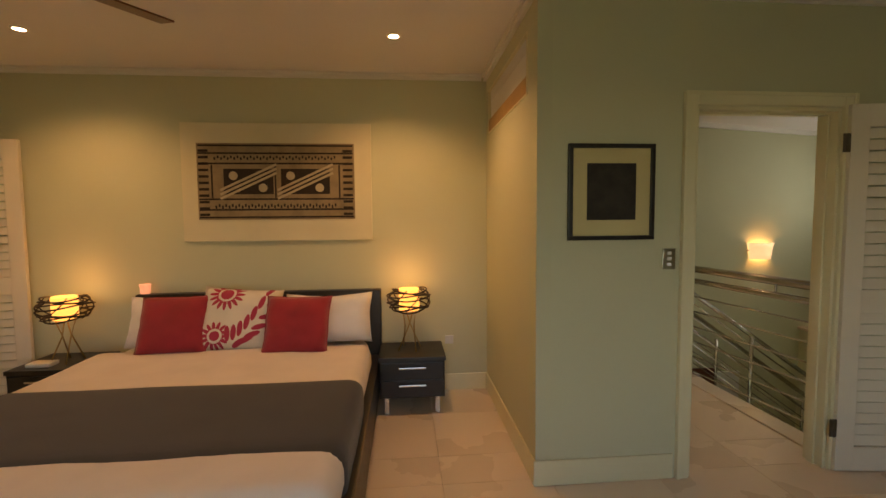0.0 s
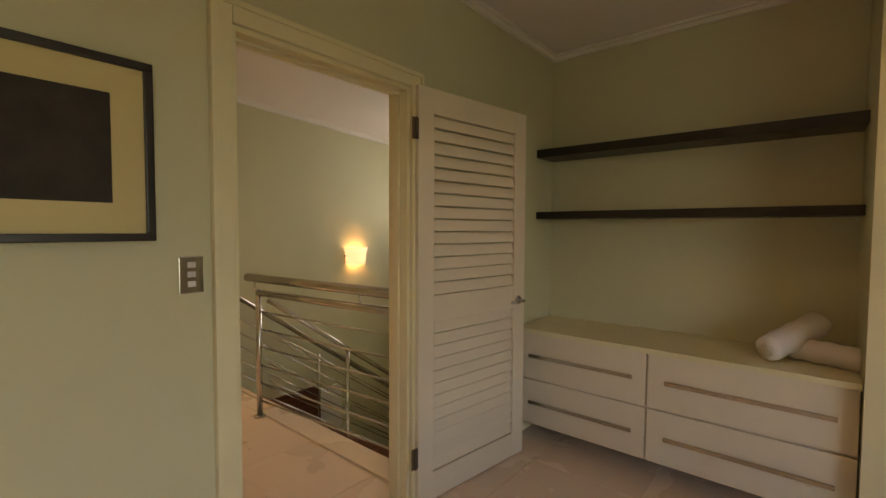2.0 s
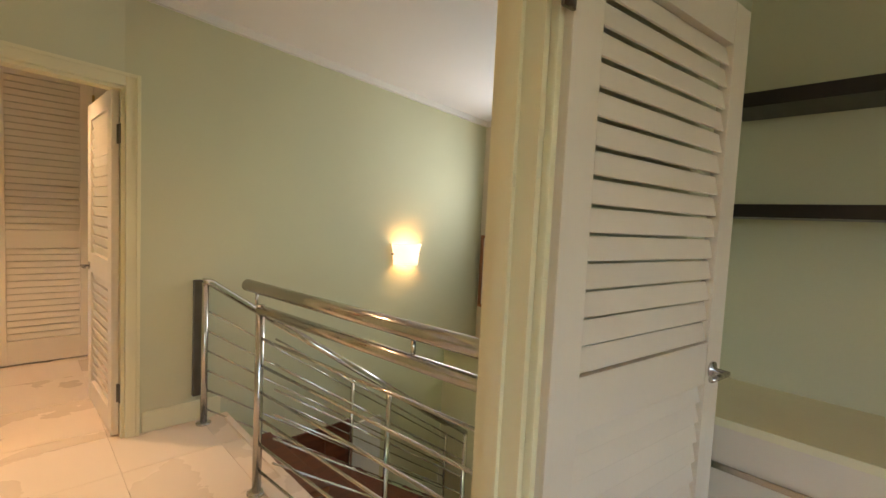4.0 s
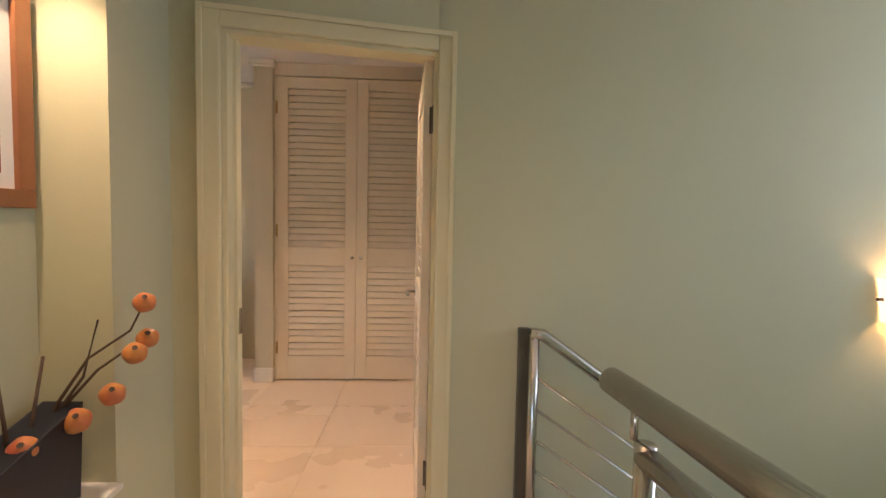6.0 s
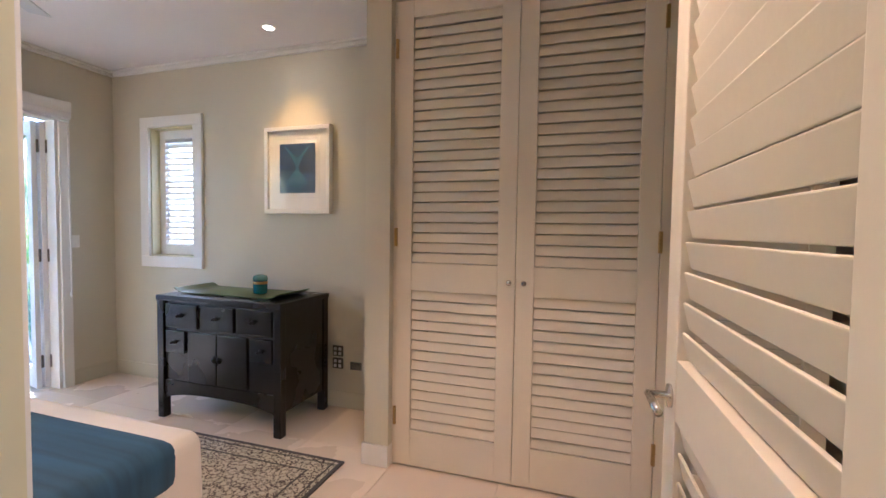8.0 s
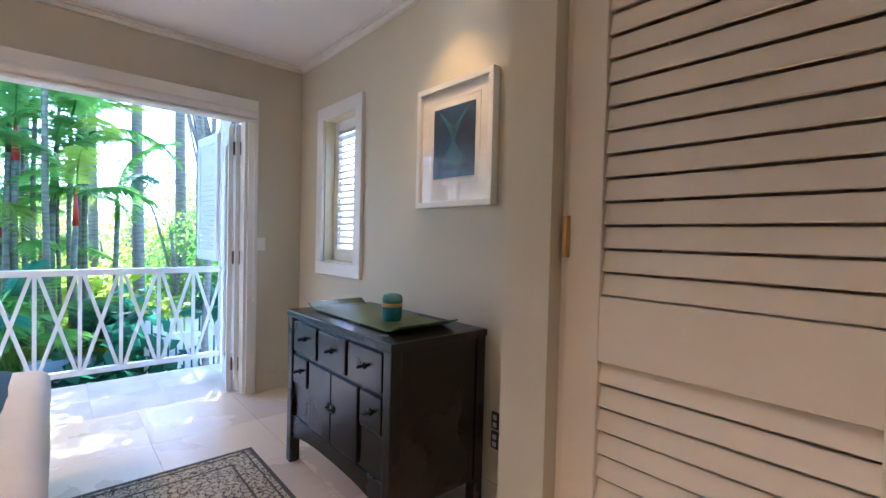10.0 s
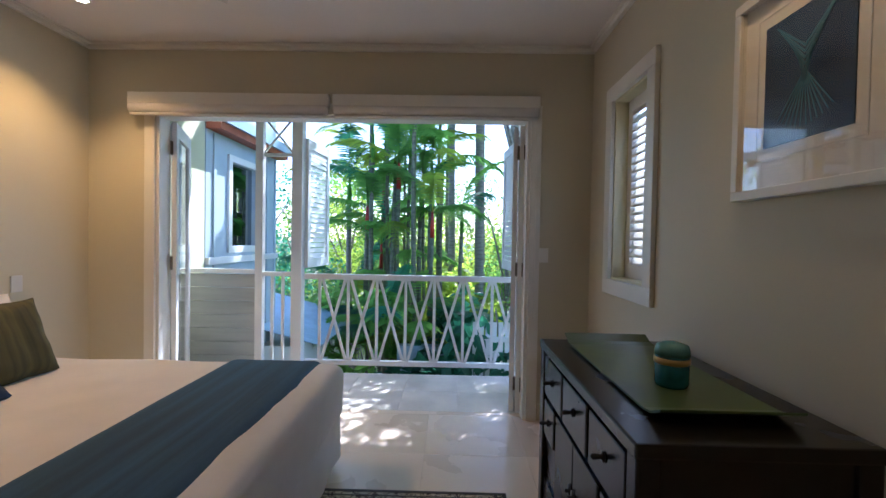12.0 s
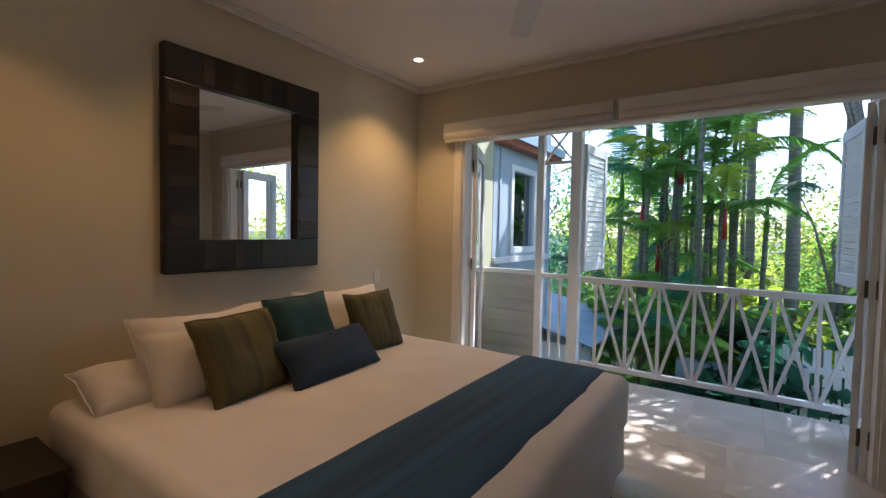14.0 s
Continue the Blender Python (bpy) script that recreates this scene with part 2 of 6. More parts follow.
# ---- structure: bedroom one, landing, bedroom two ----
HEAD, PICW, SHELFW, WEST1, SOUTH1 = 1.41, 0.0, 3.20, -4.30, -4.40
CEIL, D2Y, BAL, CHW, MIRW = 2.62, 2.57, -2.84, 5.06, 1.49
D1 = (0.86, 1.70)  # doorway one
D2 = (0.58, 1.37)  # doorway two, whose wall runs at a slant
SLANT = 0.19
DOORH = 2.035


def slanted(bm):
    """Swings the part of a wall west of doorway two's hinge forward by the slant."""
    for v in bm.verts:
        v.co.y += SLANT * min(v.co.x - D2[1], 0)
    return bm


# bedroom one
structure("wall_head_one", boxes((WEST1 - 0.1, HEAD, 0, 0.0, HEAD + 0.04, CEIL)), M["green"], "sage green painted wall behind the bed", "wall")
# high recess in the partition: y 0.18..1.27, z 2.13..2.47
structure("wall_partition", boxes((0, 0.0, 0, 0.08, HEAD + 0.04, 2.13), (0, 0, 2.47, 0.08, HEAD + 0.04, CEIL), (0, 0, 2.13, 0.08, 0.18, 2.47), (0, 1.30, 2.13, 0.08, HEAD + 0.04, 2.47), (0.07, 0.18, 2.13, 0.08, 1.30, 2.47)), M["green"], "sage green partition wall with a high slot", "wall")
structure("wall_doorway_one", boxes((0.08, 0, 0, D1[0], 0.12, CEIL), (D1[1], 0, 0, 4.6, 0.12, CEIL), (D1[0], 0, DOORH, D1[1], 0.12, CEIL)), M["green"], "sage green painted wall with a doorway", "wall")
structure("wall_shelf_side", boxes((SHELFW, SOUTH1, 0, SHELFW + 0.1, 0.0, CEIL)), M["green"], "sage green painted wall behind the shelves", "wall")
structure("wall_west_one", boxes((WEST1 - 0.1, SOUTH1, 0, WEST1, HEAD, CEIL)), M["green"], "sage green painted wall", "wall")
structure("wall_south_one", boxes((WEST1, SOUTH1 - 0.1, 0, -2.0, SOUTH1, CEIL), (0.8, SOUTH1 - 0.1, 0, SHELFW, SOUTH1, CEIL), (-2.0, SOUTH1 - 0.1, 0, 0.8, SOUTH1, 0.6), (-2.0, SOUTH1 - 0.1, 2.2, 0.8, SOUTH1, CEIL)), M["green"], "sage green painted wall with a window", "wall")
structure("ceiling_one", boxes((WEST1, SOUTH1, CEIL, SHELFW, 0.0, CEIL + 0.08), (WEST1, 0.0, CEIL, 0.0, HEAD, CEIL + 0.08)), M["white"], "white painted ceiling", "ceiling")
# landing and stairwell
NICHE = 0.412
structure("wall_landing_west", boxes((0.08, 0.12, 0, NICHE, 1.2, CEIL), (0.18, 2.08, 0, NICHE, 2.40, CEIL), (0.18, 1.2, 0, NICHE, 2.08, 0.53), (0.18, 1.2, 2.3, NICHE, 2.08, CEIL), (0.18, 1.2, 0.53, 0.20, 2.08, 2.3)), M["green"], "sage green wall with a display niche", "wall")
structure("wall_doorway_two", slanted(boxes((0.18, D2Y, 0, D2[0], D2Y + 0.09, CEIL), (D2[1], D2Y, -2.9, 4.6, D2Y + 0.09, CEIL), (D2[0], D2Y, DOORH, D2[1], D2Y + 0.09, CEIL))), M["green"], "sage green painted wall with a doorway", "wall")
WX = 4.46
WIN = (0.88, 2.13, 1.37, 2.01)
structure("wall_stair_window", boxes((WX, 0.12, -2.9, WX + 0.14, D2Y, WIN[2]), (WX, 0.12, WIN[3], WX + 0.14, D2Y, CEIL), (WX, 0.12, WIN[2], WX + 0.14, WIN[0], WIN[3]), (WX, WIN[1], WIN[2], WX + 0.14, D2Y, WIN[3])), M["greige"], "warm beige painted wall with a high window", "wall")
structure("wall_stair_south", boxes((1.92, 0.0, -2.9, WX, 0.12, 0.0)), M["green"], "sage green wall of the stairwell", "wall")
bm = box(0.05, 0.02, 0, 4.58, D2Y + 0.08, 0.1)
for v in bm.verts:
    v.co.z += 2.6780 - 0.06 * v.co.x
structure("ceiling_landing", bm, M["white"], "white painted ceiling over the landing", "ceiling")
structure("ledge_stairwell", boxes((4.0, 0.12, -2.9, WX, D2Y, 0.11)), M["green"], "sage green ledge wall below the window", "ledge")
structure("ledge_top", box(3.97, 0.12, 0.11, WX, D2Y, 0.14, 0.006), M["tile"], "stone topped ledge below the window", "ledge")
# bedroom two
structure("wall_mirror_side", boxes((BAL, HEAD + 0.04, 0, 0.18, MIRW, CEIL)), M["greige"], "warm grey painted wall behind the bed", "wall")
structure("wall_east_two", boxes((0.165, MIRW, 0, 0.18, D2Y - 0.13, CEIL)), M["greige"], "warm grey painted wall", "wall")
structure("wall_east_far", boxes((2.2, D2Y + 0.09, 0, 2.3, CHW, CEIL)), M["greige"], "warm grey painted wall", "wall")
structure("wall_door_side_two", slanted(boxes((0.165, D2Y + 0.09, 0, D2[0], D2Y + 0.10, CEIL), (D2[1], D2Y + 0.09, 0, 2.2, D2Y + 0.10, CEIL), (D2[0], D2Y + 0.09, DOORH, D2[1], D2Y + 0.10, CEIL))), M["greige"], "warm grey painted wall round the doorway", "wall")
W2 = (-2.41, -1.93, 1.05, 2.12)
structure("wall_chest_side", boxes((BAL - 0.14, CHW, 0, W2[0], CHW + 0.14, CEIL), (W2[1], CHW, 0, 2.3, CHW + 0.14, CEIL), (W2[0], CHW, 0, W2[1], CHW + 0.14, W2[2]), (W2[0], CHW, W2[3], W2[1], CHW + 0.14, CEIL)), M["greige"], "warm grey painted wall with a small window", "wall")
OPN = (1.98, 4.63, 2.13)
structure("wall_balcony_side", boxes((BAL - 0.12, HEAD + 0.042, 0, BAL, OPN[0], CEIL), (BAL - 0.12, OPN[1], 0, BAL, CHW, CEIL), (BAL - 0.12, OPN[0], OPN[2], BAL, OPN[1], CEIL)), M["greige"], "warm grey painted wall with a wide doorway", "wall")
structure("ceiling_two", boxes((BAL - 0.12, MIRW, CEIL, 2.3, CHW, CEIL + 0.08)), M["white"], "white painted ceiling", "ceiling")

# cornices
CORN = M["trim"]


def cornice(name, a, b, inward, z=CEIL):
    """A small stepped ceiling moulding from a to b; inward is the unit way into the room."""
    (ax, ay), (bx, by), (ix, iy) = a, b, inward
    rows = []
    for d, h in ((0.045, 0.016), (0.028, 0.045)):
        xs, ys = sorted((ax, bx, ax + ix * d, bx + ix * d)), sorted((ay, by, ay + iy * d, by + iy * d))
        rows.append((xs[0], ys[0], z - h, xs[-1], ys[-1], z - (0.001 if h < 0.03 else 0.016), None, 0.004))
    return structure(name, boxes(*rows), CORN, "white ceiling cornice", "cornice")


cornice("cornice_head", (WEST1, HEAD), (-0.045, HEAD), (0, -1))
cornice("cornice_partition", (0, 0.0), (0, HEAD), (-1, 0))
cornice("cornice_picture", (0.0, 0.0), (SHELFW - 0.045, 0.0), (0, -1))
cornice("cornice_shelf", (SHELFW, SOUTH1), (SHELFW, 0.0), (-1, 0))
cornice("cornice_chest", (BAL + 0.045, CHW), (-0.05, CHW), (0, -1))
cornice("cornice_balcony", (BAL, MIRW), (BAL, CHW), (1, 0))
cornice("cornice_mirror", (BAL + 0.045, MIRW), (0.165, MIRW), (0, 1))
bm = bmesh.new()
add_box(bm, 0, D2Y - 0.035, -0.05, 3.166, D2Y, 0, Matrix.Translation((0, 0, 0)))
for v in bm.verts:
    v.co.z += 2.60 - v.co.x * 0.06
    v.co.x += 1.3
structure("cornice_landing", bm, CORN, "white ceiling cornice", "cornice")
structure("cornice_window", box(WX - 0.035, 0.12, 2.36, WX, D2Y - 0.035, 2.41, 0.004), CORN, "white ceiling cornice", "cornice")


def skirting(name, rows, material):
    return structure(name, boxes(*[(*r, None, 0.005) for r in rows]), material, "painted skirting board", "baseboard")


skirting("baseboard_one", [(-0.012, 0.0, 0, 0, HEAD, 0.14), (WEST1, HEAD - 0.012, 0, -0.012, HEAD, 0.14), (-0.012, -0.012, 0, D1[0] - 0.085, 0, 0.14), (D1[1] + 0.085, -0.012, 0, SHELFW, 0, 0.14)], M["cream"])
skirting("baseboard_landing", [(D2[1] + 0.085, D2Y - 0.012, 0, 1.90, D2Y, 0.13), (NICHE, 0.12, 0, NICHE + 0.012, 2.375, 0.13)], M["cream"])
skirting("baseboard_two", [(BAL, CHW - 0.012, 0, -0.05, CHW, 0.12), (BAL, OPN[1] + 0.08, 0, BAL + 0.012, CHW - 0.012, 0.12), (BAL, MIRW, 0, BAL + 0.012, OPN[0] - 0.08, 0.12), (BAL + 0.012, MIRW, 0, 0.165, MIRW + 0.012, 0.12)], M["greige"])


def casing(name, x0, x1, h, y, side, material, w=0.072, depth=0.022, slant=False):
    """Door lining and architrave; side -1 or +1 is the face of the wall the architrave lies on."""
    y0, y1 = sorted((y, y + side * depth))
    bm = boxes((x0 - w, y0, 0, x0, y1, h + w, None, 0.006), (x1, y0, 0, x1 + w, y1, h + w, None, 0.006), (x0, y0, h, x1, y1, h + w, None, 0.006))
    ym = y + side * (depth + 0.008)
    y0, y1 = sorted((y + side * depth, ym))
    for r in ((x0 - w, x0 - w + 0.02), (x1 + w - 0.02, x1 + w)):
        add_box(bm, r[0], y0, 0, r[1], y1, h + w, None, 0.003)
    add_box(bm, x0 - w + 0.02, y0, h + w - 0.02, x1 + w - 0.02, y1, h + w, None, 0.003)
    return structure(name, slanted(bm) if slant else bm, material, "cream painted door architrave", "trim")


casing("trim_door_one", *D1, DOORH, 0.0, -1, M["cream"])
casing("trim_door_one_landing", *D1, DOORH, 0.12, 1, M["cream"])
casing("trim_door_two", *D2, DOORH, D2Y, -1, M["cream"], slant=True)
casing("trim_door_two_room", *D2, DOORH, D2Y + 0.10, 1, M["trim"], slant=True)


def lining(name, x0, x1, h, y0, y1, material, slant=False):
    """Jambs and head of a doorway with a stop; a slanted one has no stop on its hinge side."""
    t = 0.018
    rows = [(x0, y0, 0, x0 + t, y1, h), (x1 - t, y0, 0, x1, y1, h), (x0 + t, y0, h - t, x1 - t, y1, h), (x0 + t, y0 + 0.05, 0, x0 + t + 0.012, y0 + 0.09, h - t)]
    if not slant:
        rows += [(x1 - t - 0.012, y0 + 0.05, 0, x1 - t, y0 + 0.09, h - t), (x0 + t + 0.012, y0 + 0.05, h - t - 0.012, x1 - t - 0.012, y0 + 0.09, h - t)]
    bm = boxes(*rows)
    return structure(name, slanted(bm) if slant else bm, material, "cream painted door lining with a stop", "trim")


lining("lining_door_one", *D1, DOORH, -0.002, 0.122, M["cream"])
lining("lining_door_two", *D2, DOORH, D2Y - 0.002, D2Y + 0.102, M["cream"], True)
structure("floor_one", boxes((WEST1, SOUTH1, -0.12, SHELFW, 0.06, -0.006), (WEST1, 0.06, -0.12, 0.0, HEAD, -0.006)), M["grout"], "floor bed under travertine tiles", "floor")
structure("floor_landing", boxes((0.30, 0.06, -0.2, 1.92, D2Y + 0.06, -0.006)), M["grout"], "floor bed under travertine tiles", "floor")
structure("floor_two", boxes((BAL - 0.12, MIRW, -0.12, 0.165, D2Y + 0.06, -0.006), (BAL - 0.12, D2Y + 0.06, -0.12, 2.3, CHW, -0.006)), M["grout"], "floor bed under travertine tiles", "floor")
structure("floor_balcony", boxes((-3.86, 1.46, -0.16, BAL - 0.12, 5.3, -0.006)), M["deck"], "pale stone balcony floor", "floor")
structure("floor_lower", boxes((-0.5, -1.0, -3.0, 5.0, D2Y, -2.9)), M["tile"], "travertine floor of the storey below", "floor")

# ---- doors and joinery ----


def louvre_leaf(name, m, w, h, t, panels, pitch, material, label, handle=None, category="door", group="", stile=0.1):
    """A louvred leaf, hinge edge at x 0, thickness along y, with its slats; handle: (x, z, kind)."""
    door = thing(name, m, label, category, group)
    for x in (0, w - stile):
        part("stile", box(x, 0, 0, x + stile, t, h, 0.003), material, door)
    zs = [0] + [z for p in panels for z in p] + [h]
    for z0, z1 in zip(zs[::2], zs[1::2]):
        part("rail", box(stile, 0.001, z0, w - stile, t - 0.001, z1, 0.002), material, door)
    bm = bmesh.new()
    add_box(bm, stile - 0.002, -0.455 * pitch, -0.0035, w - stile + 0.002, 0.455 * pitch, 0.0035, Matrix.Rotation(radians(77), 4, "X"), 0.0025)
    slat = finish(bm, "slat", material)
    for z0, z1 in panels:
        n = max(1, round((z1 - z0) / pitch))
        for k in range(n):
            part("slat", slat, None, door, m=pose(0, t / 2, z0 + (k + 0.5) * (z1 - z0) / n))
    if handle:
        x, z, kind = handle
        if kind == "knob":
            part("knob", lathe([(0.006, 0), (0.006, 0.02), (0.012, 0.024), (0.014, 0.032), (0.01, 0.038), (0.002, 0.04)], 12), M["steel"], door, "small brushed metal knob", True, pose(x, 0, z, 90))
        else:
            for s, y in ((90, 0), (-90, t)):
                part("handle_rose", lathe([(0.026, 0), (0.026, 0.006), (0.008, 0.008), (0.008, 0.05), (0.002, 0.052)], 14), M["steel"], door, "chrome lever rose", True, pose(x, y, z, s))
                yy = y + (0.045 if s < 0 else -0.045)
                part("door_handle", tube([(x, yy, z), (x + kind * 0.11, yy, z)], 0.009, 8), M["steel"], door, "chrome lever handle", True)
    return door


def hinge(parent, x, y, z, material, h=0.1, w=0.018):
    part("hinge", boxes((x - w, y - 0.004, z, x + w, y + 0.004, z + h, None, 0.001), (x - 0.006, y - 0.012, z, x + 0.006, y + 0.0, z + h, None, 0.003)), material, parent, "dark metal butt hinge")


LEAF1 = [(0.14, 0.90), (1.03, 1.915)]
d1 = louvre_leaf("door_1", pose(1.715, -0.045, 0.008, 0, 0, -7.5), 0.83, 2.037, 0.036, LEAF1, 0.063, M["louvre"], "open cream louvred bedroom door folded back to the wall", (0.77, 0.94, -1))
for z in (0.2, 1.78):
    hinge(d1, -0.022, -0.004, z, M["iron"])
d2 = louvre_leaf("door_2", pose(1.349, D2Y + 0.045, 0.008, 0, 0, 92.5), 0.77, 2.02, 0.036, LEAF1, 0.063, M["louvre"], "open cream louvred door swung into the second bedroom", (0.71, 0.94, -1))
for z in (0.2, 1.71):
    part("hinge", boxes((-0.04, -0.002, z, -0.004, 0.003, z + 0.11, None, 0.001), (-0.007, 0.002, z, 0.005, 0.012, z + 0.11, None, 0.003)), M["iron"], d2, "aged metal butt hinge")
part("strike_plate", slanted(box(D2[0] + 0.018, D2Y + 0.06, 0.90, D2[0] + 0.033, D2Y + 0.085, 1.0)), M["steel"], bpy.data.objects["lining_door_two"], "steel strike plate")

# closet of bedroom two
CY = 4.46
structure("pillar_closet", boxes((-0.05, CY - 0.04, 0, 0.095, CHW, CEIL - 0.001)), M["greige"], "warm grey nib wall beside the wardrobe", "pillar")
structure("trim_pillar_capital", boxes((-0.08, CY - 0.07, 2.585, 0.115, CHW, CEIL - 0.002, None, 0.004), (-0.065, CY - 0.055, 2.565, 0.105, CHW, 2.585, None, 0.003)), M["trim"], "white moulded cornice round a nib wall", "trim")
structure("trim_pillar_base", boxes((-0.062, CY - 0.052, 0, 0.097, CHW, 0.12, None, 0.004)), M["trim"], "painted skirting round a nib wall", "baseboard")
structure("trim_closet_head", boxes((0.095, CY - 0.005, 2.515, 2.2, CY + 0.05, CEIL - 0.001, None, 0.003), (0.095, CY + 0.01, 0, 0.112, CY + 0.05, 2.515)), M["louvre"], "painted wardrobe frame", "trim")
structure("wall_closet_back", boxes((0.1, CHW - 0.02, 0, 2.2, CHW, CEIL)), M["greige"], "wardrobe back wall", "wall")
CP = [(0.20, 0.965), (1.115, 2.405)]
for x0, w, hx, mirror in ((0.115, 0.648, 0.622, 1), (0.7655, 0.648, 0.045, 0), (1.416, 0.648, 0.622, 1)):
    c = louvre_leaf("wardrobe_door", pose(x0, CY, 0.012), w, 2.495, 0.034, CP, 0.0537, M["louvre"], "tall off-white louvred wardrobe door, closed", (hx, 1.035, "knob"), "wardrobe door", "wardrobe doors", 0.09)
    for z in (0.22, 1.2, 2.2):
        hinge(c, 0.0 if mirror else w, -0.002, z, M["brass"], 0.10, 0.008)

# louvred door beside the bed of bedroom one
louvre_leaf("closet_door", pose(-4.24, 1.22, 0.01, 0, 0, 9), 0.70, 2.06, 0.036, LEAF1, 0.063, M["louvre"], "cream louvred closet door standing ajar beside the bed", None)

# ---- bedroom one ----


def framed(name, m, w, h, frame_w, depth, fmat, mount, inner, imat, label, category="picture"):
    """A framed work hung on a wall: local x across, z up, back at y 0, front towards -y."""
    p = thing(name, m, label, category)
    for x0, z0, x1, z1 in ((0, 0, w, frame_w), (0, h - frame_w, w, h), (0, frame_w, frame_w, h - frame_w), (w - frame_w, frame_w, w, h - frame_w)):
        part("frame", box(x0, -depth, z0, x1, 0, z1, 0.003), fmat, p)
    part("mount", box(frame_w, -depth * 0.5, frame_w, w - frame_w, -0.004, h - frame_w), mount, p)
    x0, z0, x1, z1 = inner
    part("print", box(x0, -depth * 0.5 - 0.003, z0, x1, -depth * 0.5, z1), imat, p)
    return p


M["darkprint"] = mat("dark_charcoal_print", (0.045, 0.038, 0.03), 0.8, 0.3, 14, 60, 0.1, dark=(0.022, 0.018, 0.014))
M["oldmount"] = mat("straw_paper_mount", (0.62, 0.53, 0.27), 0.8, 0.04, 3, 90, 0.05)
framed("framed_print", pose(0.163, -0.001, 1.33), 0.465, 0.50, 0.022, 0.028, M["black"], M["oldmount"], (0.1, 0.105, 0.365, 0.40), M["darkprint"], "dark print in a straw mount and thin black frame")

# barkcloth panel
pan = thing("barkcloth_panel", pose(-2.42, HEAD - 0.001, 1.29), "patterned brown barkcloth mounted on a pale calico panel", "wall art")
PW, PH = 1.47, 0.93
part("panel", box(0, -0.022, 0, PW, 0, PH, 0.004), M["cane"], pan)
cl = part("cloth", box(0.12, -0.027, 0.17, 1.335, -0.023, 0.77, 0.001), M["barkcloth"], pan)
bm, bc = bmesh.new(), bmesh.new()
F0, F1 = -0.0295, -0.0275
W0, Z0 = 0.12, 0.17


def inlay(b, x0, z0, x1, z1, d=0.0):
    add_box(b, W0 + x0, F0 - d, Z0 + z0, W0 + x1, F1, Z0 + z1)


for z in (0.012, 0.072, 0.155, 0.435, 0.515, 0.575):
    inlay(bm, 0.01, z, 1.205, z + 0.013)
for k in range(11):
    for x in (0.012, 1.125):
        inlay(bm, x, 0.03 + k * 0.05, x + 0.075, 0.05 + k * 0.05)
for k in range(38):
    inlay(bm, 0.13 + k * 0.025, 0.088 + 0.012 * (k % 2), 0.143 + k * 0.025, 0.112 + 0.012 * (k % 2))
    inlay(bm, 0.13 + k * 0.025, 0.47 + 0.012 * (k % 2), 0.143 + k * 0.025, 0.49 + 0.012 * (k % 2))
for x0 in (0.20, 0.64):
    inlay(bm, x0, 0.2, x0 + 0.38, 0.40)
    for k, wv in ((0, 0.018), (1, 0.018), (2, 0.018)):
        vs = add_box(bc, -0.24, -0.001, -wv / 2, 0.24, 0.001, wv / 2, Matrix.Translation((W0 + x0 + 0.19, F0 - 0.002, Z0 + 0.30 + (k - 1) * 0.034)) @ Matrix.Rotation(radians(-25), 4, "Y"))
    for dx, dz in ((0.075, 0.345), (0.30, 0.25)):
        r = bmesh.ops.create_cone(bc, cap_ends=True, segments=20, radius1=0.034, radius2=0.034, depth=0.003)
        bmesh.ops.transform(bc, matrix=Matrix.Translation((W0 + x0 + dx, F0 - 0.002, Z0 + dz)) @ Matrix.Rotation(radians(90), 4, "X"), verts=r["verts"])
for x in (0.105, 0.59, 1.09):
    inlay(bm, x, 0.17, x + 0.012, 0.43)
part("pattern", bm, M["barkdark"], cl, "dark brown dyed bands and bars")
part("pattern", bc, M["barkcream"], cl, "cream diagonal bands and discs")

# beds


def soft_block(x0, y0, z0, x1, y1, z1, r, cuts=10, wobble=0.006, seed=0):
    """A rounded soft block with a slightly uneven surface."""
    bm = bmesh.new()
    add_box(bm, x0, y0, z0, x1, y1, z1)
    bmesh.ops.bevel(bm, geom=bm.edges[:], offset=r, segments=4, affect="EDGES", profile=0.5)
    bmesh.ops.subdivide_edges(bm, edges=[e for e in bm.edges if e.calc_length() > 0.3], cuts=cuts, use_grid_fill=True)
    for v in bm.verts:
        n = noise.noise_vector(v.co * 3.1 + Vector((seed, 0, 0)))
        v.co += n * wobble + noise.noise_vector(v.co * 11 + Vector((seed, 3, 0))) * wobble * 0.5
    return bm


def cushion(w, h, t, n=16, seed=0, ears=0.06, sag=0.0):
    """An upright cushion: x across, z up from 0, centred in y, with drawn-out corners."""
    bm = bmesh.new()
    grid = {}
    for side in (-1, 1):
        for i in range(n + 1):
            for j in range(n + 1):
                u, v = 2 * i / n - 1, 2 * j / n - 1
                edge = i in (0, n) or j in (0, n)
                if edge and side == 1:
                    grid[side, i, j] = grid[-1, i, j]
                    continue
                pu = 1 - ears * (1 - v * v)
                pv = 1 - ears * (1 - u * u)
                f = ((1 - u**4) * (1 - v**4)) ** 0.55
                p = Vector((u * pu * w / 2, side * t / 2 * f, h / 2 + v * pv * h / 2))
                p += noise.noise_vector(Vector((u * 2.2 + seed, v * 2.2, side))) * 0.012
                p.z -= sag * (1 - abs(u)) * max(v, 0)
                grid[side, i, j] = bm.verts.new(p)
    for side in (-1, 1):
        for i in range(n):
            for j in range(n):
                q = [grid[side, i, j], grid[side, i + 1, j], grid[side, i + 1, j + 1], grid[side, i, j + 1]]
                bm.faces.new(q if side < 0 else q[::-1])
    return bm


